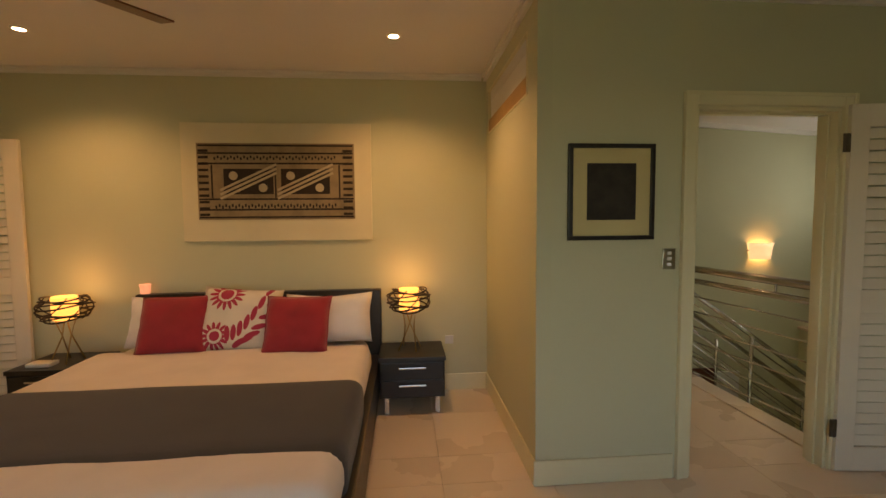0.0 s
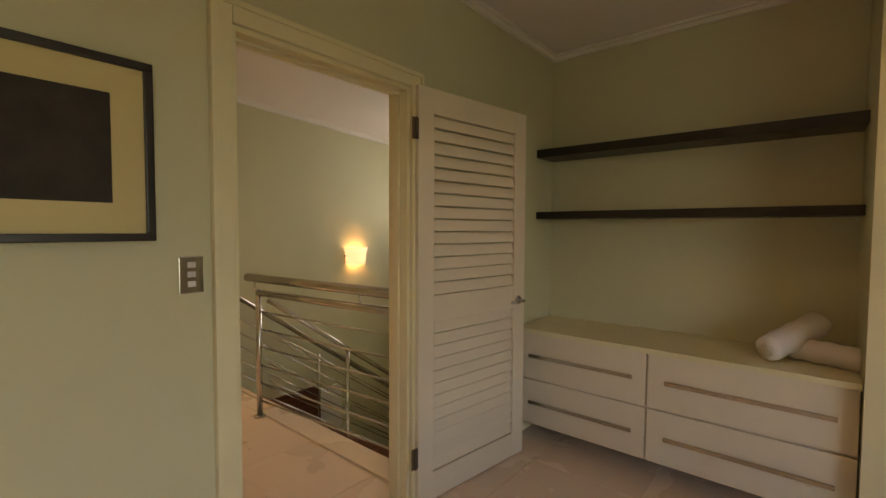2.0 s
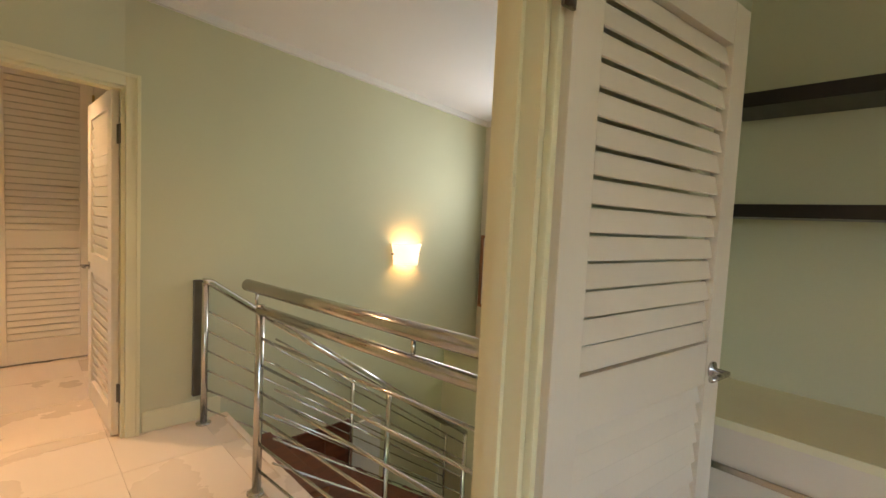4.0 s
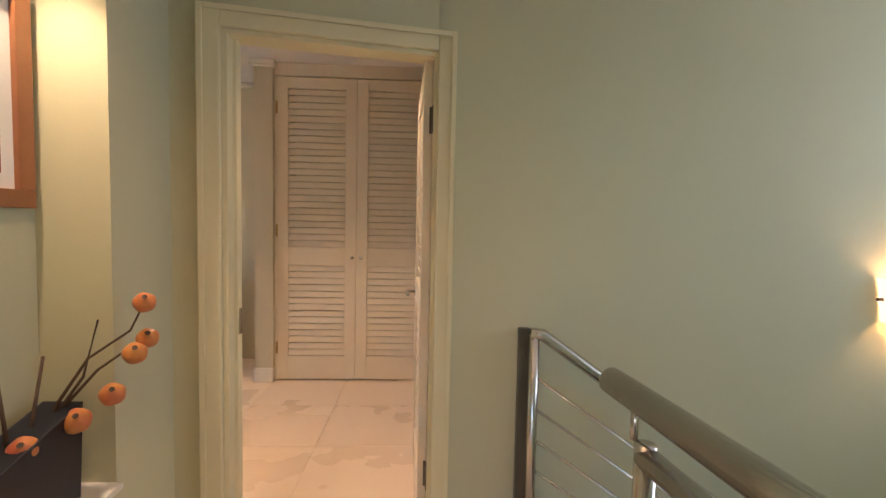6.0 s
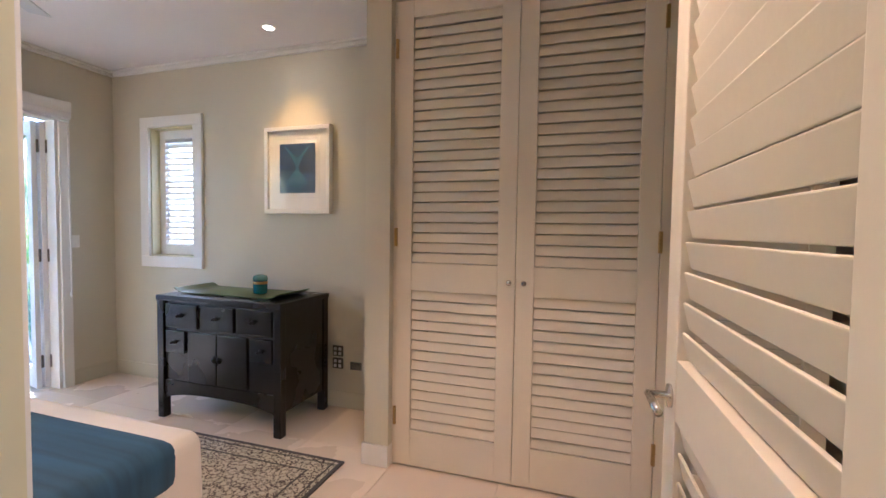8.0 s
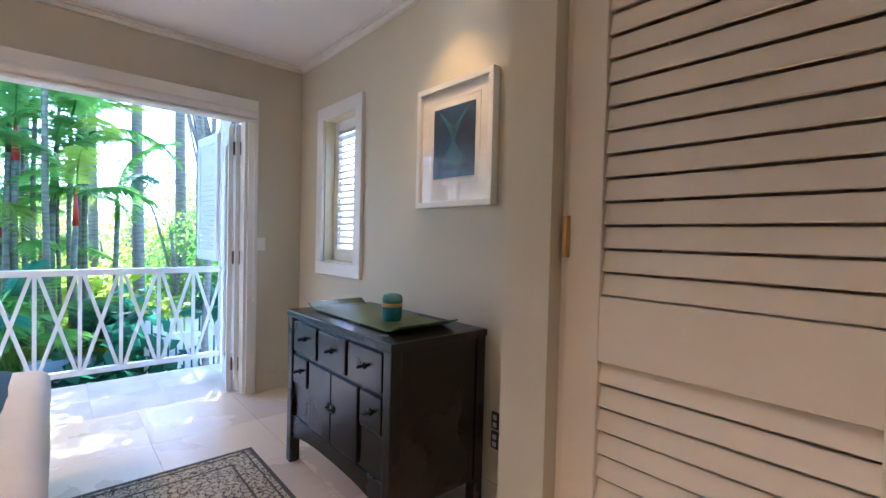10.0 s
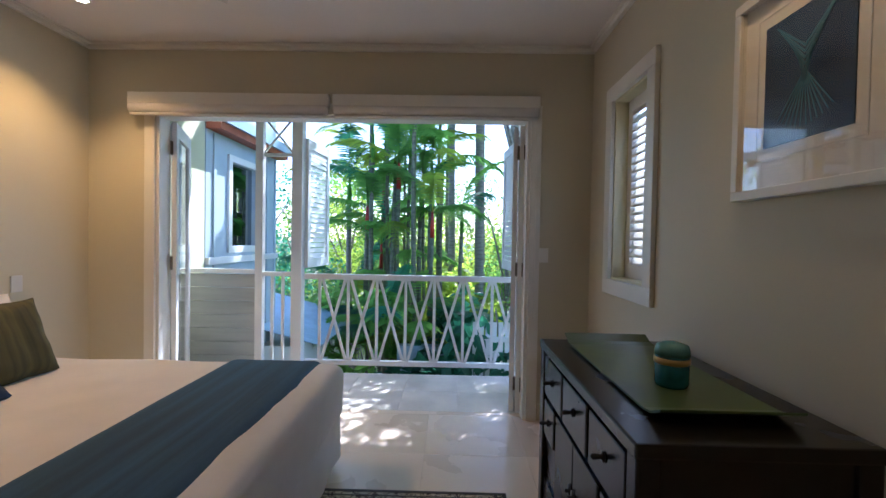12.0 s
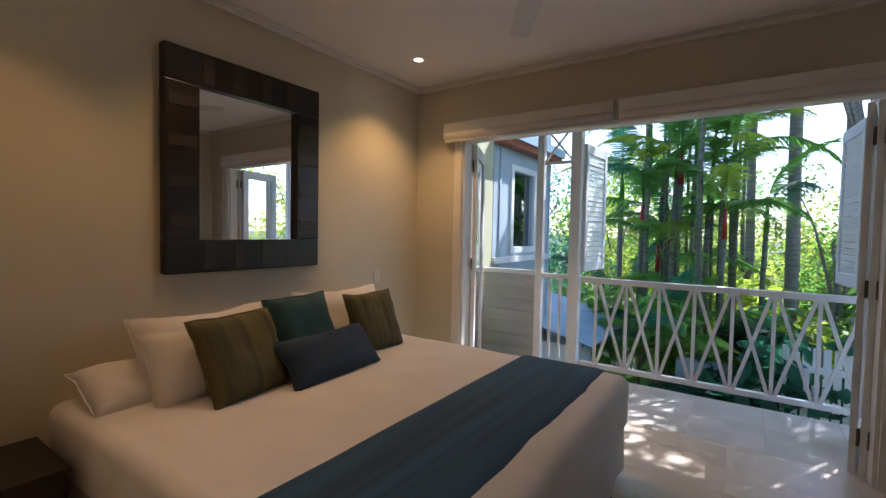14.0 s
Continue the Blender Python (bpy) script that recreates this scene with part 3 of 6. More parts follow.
def pillow(name, m, w, h, t, material, label, seed=0, group="", sag=0.0, category="cushion"):
    ob = thing(name, m, label, category, group)
    part("cover", cushion(w, h, t, 16, seed, sag=sag), material, ob, smooth=True)
    pts = []
    for a in range(33):
        s = a / 32 * 4
        k, f = int(s) % 4, s - int(s)
        u, v = [(-1 + 2 * f, -1), (1, -1 + 2 * f), (1 - 2 * f, 1), (-1, 1 - 2 * f)][k]
        p = Vector((u * (1 - 0.06 * (1 - v * v)) * w / 2, 0, h / 2 + v * (1 - 0.06 * (1 - u * u)) * h / 2))
        p += noise.noise_vector(Vector((u * 2.2 + seed, v * 2.2, -1))) * 0.012
        p.z -= sag * (1 - abs(u)) * max(v, 0)
        pts.append(p)
    part("piping", tube(pts, 0.004, 6), material, ob, smooth=True)
    return ob


# bed one: x -2.84..-0.93, head at the wall
b1 = thing("bed", pose(0, 0, 0), "low black-brown timber platform bed with a panelled headboard", "bed")
part("headboard", box(-2.76, 1.30, 0.1, -0.885, 1.38, 0.89, 0.012), M["black"], b1)
for x0, x1 in ((-2.86, -2.80), (-0.97, -0.90)):
    part("side_rail", box(x0, -0.86, 0.09, x1, 1.30, 0.36, 0.008), M["black"], b1)
part("foot_rail", box(-2.80, -0.86, 0.09, -0.97, -0.80, 0.36, 0.008), M["black"], b1)
for x in (-2.75, -1.05):
    for y in (-0.7, 1.2):
        part("leg", box(x - 0.04, y - 0.04, 0, x + 0.04, y + 0.04, 0.12, 0.004), M["black"], b1)
part("slat_base", box(-2.80, -0.80, 0.16, -0.97, 1.30, 0.24), M["black"], b1)
solid("mattress", soft_block(-2.79, -0.78, 0.24, -0.98, 1.28, 0.50, 0.07, 8, 0.005), M["linen"], "white covered mattress on the platform bed", "mattress", smooth=True)
solid("bed_cover", soft_block(-2.83, -0.83, 0.34, -0.94, 0.98, 0.55, 0.075, 10, 0.007, 2), M["pinkwhite"], "ivory cotton bed cover tucked over the mattress", "bedding", smooth=True)
solid("throw", soft_block(-2.85, -0.60, 0.30, -0.925, 0.24, 0.562, 0.08, 9, 0.005, 5), M["charcoal"], "charcoal wool throw folded across the bed", "throw", smooth=True)
PIL = "cushions on the first bed"
for x in (-2.42, -1.28):
    pillow("pillow", pose(x, 1.12, 0.52, -20), 0.66, 0.38, 0.2, M["linen"], "plump white sleeping pillow against the headboard", x, PIL, 0.02, "pillow")
pillow("cushion", pose(-2.30, 0.86, 0.53, -28, 0, 6), 0.46, 0.43, 0.15, M["red"], "square crimson cushion leaning on a pillow", 1, PIL)
pillow("cushion", pose(-1.46, 0.80, 0.52, -28, 0, -3), 0.46, 0.43, 0.15, M["red"], "square crimson cushion leaning on a pillow", 2, PIL)


def floral():
    """Cream cotton with a crimson flower head and leaf sprays, in the cushion's own x and z."""
    m = mat("crimson_floral_on_cream_cotton", (0.72, 0.66, 0.56), 0.85, 0.06, 6, 220, 0.3)
    nt = m.node_tree
    b = nt.nodes["Principled BSDF"]
    old = b.inputs["Base Color"].links[0].from_socket
    co = nt.nodes.new("ShaderNodeTexCoord")
    xyz = nt.nodes.new("ShaderNodeSeparateXYZ")
    nt.links.new(co.outputs["Object"], xyz.inputs[0])

    def op(kind, *ins):
        n = nt.nodes.new("ShaderNodeMath")
        n.operation = kind
        for k, v in enumerate(ins):
            if isinstance(v, (int, float)):
                n.inputs[k].default_value = v
            else:
                nt.links.new(v, n.inputs[k])
        return n.outputs[0]

    X, Z = xyz.outputs[0], xyz.outputs[2]
    total = None
    for cx, cz, R, petals in ((-0.10, 0.41, 0.125, 8), (-0.13, 0.10, 0.10, 7)):
        dx, dz = op("SUBTRACT", X, cx), op("SUBTRACT", Z, cz)
        r = op("SQRT", op("ADD", op("MULTIPLY", dx, dx), op("MULTIPLY", dz, dz)))
        lobe = op("ABSOLUTE", op("COSINE", op("MULTIPLY", op("ARCTAN2", dz, dx), petals)))
        edge = op("MULTIPLY", op("ADD", op("MULTIPLY", lobe, 0.5), 0.5), R)
        ring = op("MULTIPLY", op("LESS_THAN", r, edge), op("GREATER_THAN", op("ABSOLUTE", op("SUBTRACT", r, R * 0.42)), 0.008))
        total = ring if total is None else op("MAXIMUM", total, ring)
    for k in range(13):
        u = k / 12
        cx, cz = -0.02 + 0.24 * u + (0.04 if k % 2 else -0.03), 0.06 + 0.34 * u * u + (0.0 if k % 2 else 0.06)
        a = radians(35 if k % 2 else 100) - 0.5 * u
        dx, dz = op("SUBTRACT", X, cx), op("SUBTRACT", Z, cz)
        p = op("ADD", op("MULTIPLY", dx, math.cos(a)), op("MULTIPLY", dz, math.sin(a)))
        q = op("SUBTRACT", op("MULTIPLY", dz, math.cos(a)), op("MULTIPLY", dx, math.sin(a)))
        p, q = op("DIVIDE", p, 0.055), op("DIVIDE", q, 0.019)
        leaf = op("LESS_THAN", op("ADD", op("MULTIPLY", p, p), op("MULTIPLY", q, q)), 1.0)
        total = op("MAXIMUM", total, leaf)
    mx = nt.nodes.new("ShaderNodeMix")
    mx.data_type = "RGBA"
    mx.inputs[7].default_value = (0.40, 0.03, 0.07, 1)
    nt.links.new(old, mx.inputs[6])
    nt.links.new(total, mx.inputs["Factor"])
    nt.links.new(mx.outputs[2], b.inputs["Base Color"])
    return m


M["floral"] = floral()
pillow("cushion", pose(-1.90, 0.92, 0.52, -28, 4, 2), 0.56, 0.48, 0.16, M["floral"], "cream cushion printed with large crimson flowers", 3, PIL)


def nightstand(m, label):
    n = thing("nightstand", m, label, "nightstand", "nightstands beside the first bed")
    part("body", boxes((0, 0, 0.13, 0.48, 0.42, 0.405, None, 0.004), (-0.01, -0.01, 0.405, 0.49, 0.42, 0.435, None, 0.004)), M["black"], n)
    for z in (0.14, 0.27):
        d = part("drawer", box(0.012, -0.014, z, 0.468, 0, z + 0.125, 0.004), M["black"], n)
        part("handle", boxes((0.14, -0.04, z + 0.085, 0.34, -0.032, z + 0.099, None, 0.003), (0.15, -0.034, z + 0.087, 0.158, -0.013, z + 0.097), (0.322, -0.034, z + 0.087, 0.33, -0.013, z + 0.097)), M["steel"], d, "brushed steel bar handle")
    for x in (0.03, 0.41):
        for y in (0.03, 0.35):
            part("leg", box(x, y, 0, x + 0.035, y + 0.035, 0.13, 0.003), M["steel"], n, "short steel leg")
    return n


nightstand(pose(-0.885, 0.95, 0), "black two-drawer nightstand with steel handles")
nightstand(pose(-3.42, 0.95, 0), "black two-drawer nightstand with steel handles")


def table_lamp(m, label):
    t = thing("table_lamp", m, label, "table lamp", "lamps on the nightstands")
    for k in range(4):
        a = k * math.pi / 2 + 0.5
        part("leg", tube([(0.10 * math.cos(a), 0.10 * math.sin(a), 0), (0.035 * math.cos(a + 0.9), 0.035 * math.sin(a + 0.9), 0.19), (0.06 * math.cos(a + 1.6), 0.06 * math.sin(a + 1.6), 0.315)], 0.005, 6), M["brass"], t, smooth=True)
    part("shade", lathe([(0.07, 0.31), (0.079, 0.315), (0.079, 0.475), (0.073, 0.48), (0.069, 0.474), (0.069, 0.32)], 24), M["glow"], t, "glowing amber inner shade", True)
    for k in range(8):
        low = k < 4
        z, r = (0.315 + 0.017 * k, 0.118 + 0.016 * k) if low else (0.415 + 0.017 * (k - 4), 0.168 - 0.012 * (k - 4))
        pts = [(r * (1 + 0.03 * math.cos(3 * a + k)) * math.cos(a), r * (1 + 0.03 * math.cos(3 * a + k)) * math.sin(a), z + 0.012 * math.cos(2 * a + 1.7 * k)) for a in (2 * math.pi * j / 28 for j in range(29))]
        part("cane_ring", tube(pts, 0.006, 6), M["wicker"], t, "dark woven cane ring", True)
    for k in range(7):
        a = 2 * math.pi * k / 7
        pts = [((0.112 + 0.055 * math.sin(math.pi * q / 6)) * math.cos(a + q * 0.16), (0.112 + 0.055 * math.sin(math.pi * q / 6)) * math.sin(a + q * 0.16), 0.312 + 0.027 * q) for q in range(7)]
        part("cane_strut", tube(pts, 0.0045, 5), M["wicker"], t, smooth=True)
    return t


table_lamp(pose(-0.66, 1.17, 0.435), "lit lamp with dark woven cane cage on brass legs")
table_lamp(pose(-3.16, 1.15, 0.435), "lit lamp with dark woven cane cage on brass legs")
lamp("lamp_light", "POINT", (-0.66, 1.17, 0.97), 0.42, WARM, radius=0.05)
lamp("lamp_light", "POINT", (-3.16, 1.15, 0.97), 0.42, WARM, radius=0.05)
solid("clock_radio", box(-3.34, 1.0, 0.435, -3.18, 1.1, 0.465, 0.01), M["chalk"], "small pale box on the nightstand", "box")
solid("wall_socket", boxes((-0.36, HEAD - 0.012, 0.40, -0.29, HEAD, 0.47, None, 0.003)), M["plate"], "white wall socket beside the nightstand", "socket")
M["candle"] = mat("glowing_pink_glass", (0.8, 0.4, 0.3), 0.3, 0.1, 9, 60, 0, emit=0.16, emit_color=(1.0, 0.36, 0.2))
solid("candle_holder", lathe([(0.03, 0), (0.035, 0.01), (0.037, 0.055), (0.042, 0.075), (0.036, 0.076), (0.001, 0.07)], 18), M["candle"], "small glowing pink glass candle holder on the headboard", "candle holder", smooth=True, m=pose(-2.705, 1.34, 0.89))

# light switch by doorway one
sw = thing("light_switch", pose(0.69, -0.001, 1.165), "three-gang steel light switch plate beside the doorway", "light switch")
part("plate", box(0, -0.008, 0, 0.072, 0, 0.115, 0.003), M["steel"], sw)
for z in (0.02, 0.05, 0.08):
    part("button", box(0.024, -0.012, z, 0.048, -0.007, z + 0.018, 0.002), M["plate"], sw, "white rocker")

# dressing shelves and drawers along the shelf wall
for z, t in ((1.86, 0.055), (1.44, 0.05)):
    solid("wall_shelf", box(2.95, -1.664, z, SHELFW - 0.001, -0.005, z + t, 0.003), M["black"], "thick dark timber floating shelf on the wall", "shelf", group="floating shelves")
structure("wall_shelf_end", boxes((2.64, -1.80, 0, SHELFW, -1.666, CEIL)), M["green"], "sage green nib wall ending the dressing recess", "wall")
structure("trim_shelf_end", boxes((2.62, -1.81, 0, 2.64, -1.664, CEIL)), M["cream"], "cream trim on a nib wall", "trim")
for y0, y1 in ((-0.816, -0.02), (-1.662, -0.819)):
    c = thing("drawer_unit", pose(2.70, y0, 0), "off-white wall-hung unit of two wide drawers", "drawer unit", "drawer units")
    w = y1 - y0
    part("body", box(0.022, 0, 0.11, 0.49, w, 0.705), M["louvre"], c)
    for z in (0.115, 0.415):
        d = part("drawer", box(0, 0.003, z, 0.02, w - 0.003, z + 0.287, 0.003), M["louvre"], c)
        part("handle", boxes((-0.022, 0.07, z + 0.135, -0.012, w - 0.09, z + 0.158, None, 0.003), (-0.013, 0.09, z + 0.14, 0.0, 0.1, z + 0.15), (-0.013, w - 0.12, z + 0.14, 0.0, w - 0.11, z + 0.15)), M["steel"], d, "long brushed steel bar handle")
solid("worktop", box(2.675, -1.663, 0.705, SHELFW - 0.001, -0.014, 0.735, 0.003), M["cream"], "long cream worktop over the drawer units", "worktop")
structure("plinth_drawers", boxes((2.95, -1.66, 0, SHELFW, -0.02, 0.11)), M["black"], "dark recessed plinth", "plinth")


def towel_roll(m, length, r):
    t = thing("rolled_towel", m, "rolled white cotton towel lying on the worktop", "towel", "rolled towels")
    n = 14
    pts = [(length * (k / n - 0.5), 0.004 * math.sin(k), r * 0.93 + 0.003 * math.cos(1.7 * k)) for k in range(n + 1)]
    bm = tube(pts, [r * (0.95 if k in (0, n) else 1.0) for k in range(n + 1)], 24)
    for v in bm.verts:
        v.co += noise.noise_vector(v.co * 16) * 0.003
        v.co.z = max(v.co.z, 0.001)
    part("towel", bm, M["linen"], t, smooth=True)
    for e in (-1, 1):
        sp = [(e * (length / 2 + 0.001), r * 0.11 * a_ / 3.0 * math.cos(a_) * 0.75, r * 0.93 + r * 0.11 * a_ / 3.0 * math.sin(a_) * 0.75) for a_ in (0.45 * k for k in range(46))]
        part("rolled_edge", tube(sp, 0.005, 6), M["linen"], t, smooth=True)
    return t


towel_roll(pose(2.97, -1.44, 0.795, 0, -20, -36), 0.34, 0.062)
towel_roll(pose(2.93, -1.55, 0.735, 0, 0, -108), 0.27, 0.055)

# ceiling downlights, some of them unseen and added for fill


def downlight(x, y, power, z=CEIL, target=None, spot=85, color=(1.0, 0.54, 0.26)):
    d = thing("downlight", pose(x, y, z), "small white recessed ceiling downlight, lit", "downlight", "ceiling downlights")
    part("bezel", lathe([(0.03, -0.002), (0.034, -0.008), (0.045, -0.004), (0.046, 0.0), (0.03, 0.0)], 20), M["trim"], d, smooth=True)
    part("lens", lathe([(0.001, -0.004), (0.031, -0.004), (0.031, 0.0), (0.001, 0.0)], 18), M["bulb"], d, "glowing lens")
    lamp("downlight_lamp", "SPOT", (x, y, z - 0.02), power, color, target or (x, y, 0), spot=spot, radius=0.03)


# the two at y -1.9 are unseen, added as warm fill
for x, y, power in ((-0.74, 0.66, 8.5), (-2.99, 0.70, 7.5), (-0.74, -1.9, 1.6), (-2.99, -1.9, 1.6)):
    downlight(x, y, power, spot=140, color=(1.0, 0.56, 0.27))
# unseen fitting added to warm the drawers and the door leaf
downlight(1.9, -1.35, 0.85, spot=130)

# ceiling fan, at rest
fan = thing("ceiling_fan", pose(-2.11, -0.67, 0), "brown timber bladed ceiling fan hanging from a short rod", "ceiling fan")
part("rod", tube([(0, 0, 2.38), (0, 0, CEIL)], 0.014, 10), M["iron"], fan)
part("motor", lathe([(0.02, 2.27), (0.10, 2.29), (0.11, 2.34), (0.08, 2.38), (0.02, 2.40)], 24), M["iron"], fan, smooth=True)
for k in range(4):
    bm = bmesh.new()
    add_box(bm, 0.12, -0.055, -0.004, 0.66, 0.06, 0.004, Matrix.Rotation(radians(54 + 90 * k), 4, "Z") @ Matrix.Translation((0, 0, 2.33)) @ Matrix.Rotation(radians(10), 4, "X"), 0.003)
    part("blade", bm, M["redwood"], fan, "brown timber blade")

# recessed air conditioner in the slot of the partition
ac = thing("air_conditioner", pose(0, 0.18, 2.13), "cream recessed air conditioner, its outlet flap coloured by warm light", "air conditioner")
part("body", box(0.012, 0.014, 0.10, 0.066, 1.106, 0.326, 0.006), M["trim"], ac)
for k in range(4):
    part("grille_bar", box(0.004, 0.04, 0.25 + 0.02 * k, 0.0125, 1.08, 0.258 + 0.02 * k, 0.002), M["trim"], ac)
# orange lamplight from below is put into the flap's colour
bm = bmesh.new()
add_box(bm, -0.005, 0.012, 0.012, 0.006, 1.108, 0.105, None, 0.003)
part("flap", bm, M["brassy"] if "brassy" in M else M.setdefault("brassy", mat("warm_lit_flap", (0.55, 0.33, 0.13), 0.5, 0.1, 5, 60, 0.1)), ac, "outlet flap with orange lamplight in its colour")
structure("trim_slot", boxes((-0.006, 0.181, 2.131, 0.068, 0.19, 2.469), (-0.006, 1.29, 2.131, 0.068, 1.299, 2.469), (-0.006, 0.19, 2.46, 0.068, 1.29, 2.469), (-0.006, 0.19, 2.131, 0.068, 1.29, 2.14)), M["cream"], "cream timber lining of a high wall slot", "trim")

# ---- landing and stairs ----


def rail_post(thing_, x, y, z0, z1, r=0.021):
    part("post", tube([(x, y, z0), (x, y, z1)], r, 16), M["steel"], thing_, smooth=True)
    part("base_plate", lathe([(0.045, 0), (0.045, 0.006), (0.03, 0.012), (0.022, 0.014)], 18), M["steel"], thing_, smooth=True, m=pose(x, y, z0))


g = thing("landing_guard_rail", pose(0, 0, 0), "polished stainless steel guard rail with horizontal bars", "guard rail")
rail_post(g, 1.755, 1.56, 0, 0.93)
rail_post(g, 1.88, 0.25, 0, 0.93)
part("top_rail", tube([(1.755, 1.56, 0.905), (1.89, 0.14, 0.905)], 0.024, 16), M["steel"], g, smooth=True)
part("handrail", tube([(1.745, 1.70, 1.005), (1.90, 0.13, 1.005)], 0.03, 18), M["steel"], g, "thick polished handrail", True)
for y in (1.60, 0.55):
    x = 1.755 + (1.56 - y) * 0.095
    part("bracket", tube([(x, y, 0.92), (x, y, 0.985)], 0.008, 8), M["steel"], g, smooth=True)
for k in range(6):
    z = 0.12 + 0.13 * k
    part("bar", tube([(1.755, 1.56, z), (1.89, 0.14, z)], 0.007, 8), M["steel"], g, smooth=True)
# stone kerb under the guard
structure("trim_landing_edge", boxes((1.78, 0.12, -0.2, 1.94, 1.60, 0.012, None, 0.004), (1.90, 1.60, -0.2, 1.94, 2.56, 0.008, None, 0.004)), M["tile"], "stone edging of the landing floor", "trim")

RISE, GOING, SX = 0.178, 0.255, 1.94
st = thing("staircase", pose(0, 0, 0), "straight flight of red-brown timber stairs going down", "staircase")
for k in range(15):
    x, z = SX + k * GOING, -RISE * (k + 1)
    part("tread", box(x - 0.02, 1.64, z - 0.04, x + GOING + 0.01, 2.47, z, 0.005), M["redwood"], st)
    if k < 14:
        part("riser", box(x - 0.018, 1.66, z, x - 0.003, 2.45, z + RISE - 0.04), M["redwood"], st)
tilt = math.atan2(RISE, GOING)
for name, y in (("stair_rail_wall", 2.485), ("stair_rail_open", 1.60)):
    far = y > 2
    s = thing("stair_rail", pose(0, 0, 0), "sloping stainless steel stair rail with thin bars", "stair rail", "stair rails")
    x0, x1 = (1.775, 4.0) if far else (1.85, 3.3)
    drop = (x1 - x0) * RISE / GOING
    h = 0.90
    if far:
        rail_post(s, x0, y, 0, h + 0.01)
        part("top_rail", tube([(x0 - 0.015, y, h + 0.015), (x0 + 0.03, y, h + 0.01), (x1, y, h - drop)], 0.024, 16), M["steel"], s, smooth=True)
        part("wall_plate", box(x0 - 0.05, 2.535, 0.17, x0 - 0.005, 2.568, h + 0.02, 0.003), M["iron"], s, "dark steel wall channel")
    else:
        part("top_rail", tube([(x0, y, h - 0.07), (x1, y, h - drop - 0.07)], 0.02, 14), M["steel"], s, smooth=True)
    for f in (0.5, 1.0):
        xx = x0 + (x1 - x0) * f
        part("post", tube([(xx, y, h - drop * f - 0.08), (xx, y, -drop * f - 0.09)], 0.018, 12), M["steel"], s, smooth=True)
    for k in range(6):
        zz = 0.10 + 0.128 * k
        part("bar", tube([(x0, y, zz), (x1, y, zz - drop)], 0.006, 8), M["steel"], s, smooth=True)

# lower opening beside the flight: flat panels stand in for the dark room behind
structure("trim_stairwell", box(2.94, D2Y - 0.03, -1.5, 3.23, D2Y - 0.002, -0.37, 0.004), M["chalk"], "white jamb of the lower opening, set flat on the stairwell wall", "trim")
panel = tagged(thing("dark_opening_stairwell", pose(0, 0, 0), "red-brown panels standing in for the dark room behind a lower opening", "panelling"), kind="structure")
for k in range(3):
    part("panel", box(2.20 + 0.246 * k, D2Y - 0.022, -1.5, 2.442 + 0.246 * k, D2Y - 0.002, -0.32, 0.004), M["redwood"], panel)

# wall sconce
sc = thing("wall_sconce", pose(3.44, D2Y, 1.06), "lit half-round frosted glass wall sconce", "wall lamp")
n, rows = 20, []
for z, r in ((-0.10, 0.122), (-0.04, 0.128), (0.03, 0.137), (0.09, 0.152)):
    rows.append([(r * math.cos(math.pi * k / n), -0.11 * r / 0.13 * math.sin(math.pi * k / n) - 0.008, z) for k in range(n + 1)])
bm = sheet(rows, (0, 0.005, 0))
M["sconce"] = mat("glowing_frosted_glass", (1.0, 0.78, 0.5), 0.5, 0.05, 5, 60, 0, emit=0.2, emit_color=(1.0, 0.62, 0.34))
part("shade", bm, M["sconce"], sc, "glowing frosted glass", True)
part("back_plate", box(-0.06, -0.012, -0.07, 0.06, 0, 0.07, 0.003), M["steel"], sc)
for x in (-0.14, 0.14):
    part("screw", lathe([(0.008, 0), (0.008, 0.02), (0.003, 0.024)], 10), M["iron"], sc, smooth=True, m=pose(x, -0.02, 0.0, 0, 90 if x > 0 else -90))
lamp("sconce_light", "POINT", (3.44, D2Y - 0.065, 1.05), 0.45, (1.0, 0.60, 0.30), radius=0.03)

# stair window
w1 = tagged(thing("window_1", pose(WX, 0, 0), "white framed two-light stair window with frosted glass", "window"), kind="structure")
y0, y1, z0, z1 = WIN
part("window_frame", boxes((-0.02, y0 - 0.09, z0 - 0.09, 0.0, y1 + 0.09, z0, None, 0.004), (-0.02, y0 - 0.09, z1, 0, y1 + 0.09, z1 + 0.08, None, 0.004), (-0.02, y0 - 0.09, z0, 0, y0, z1, None, 0.004), (-0.02, y1, z0, 0, y1 + 0.09, z1, None, 0.004)), M["trim"], w1)
ym = (y0 + y1) / 2
part("window_sill", box(-0.035, y0 - 0.1, z0 - 0.012, 0.1, y1 + 0.1, z0, 0.004), M["trim"], w1)
part("mullion", box(0.03, ym - 0.022, z0, 0.09, ym + 0.022, z1, 0.004), M["plate"], w1, "grey aluminium mullion")
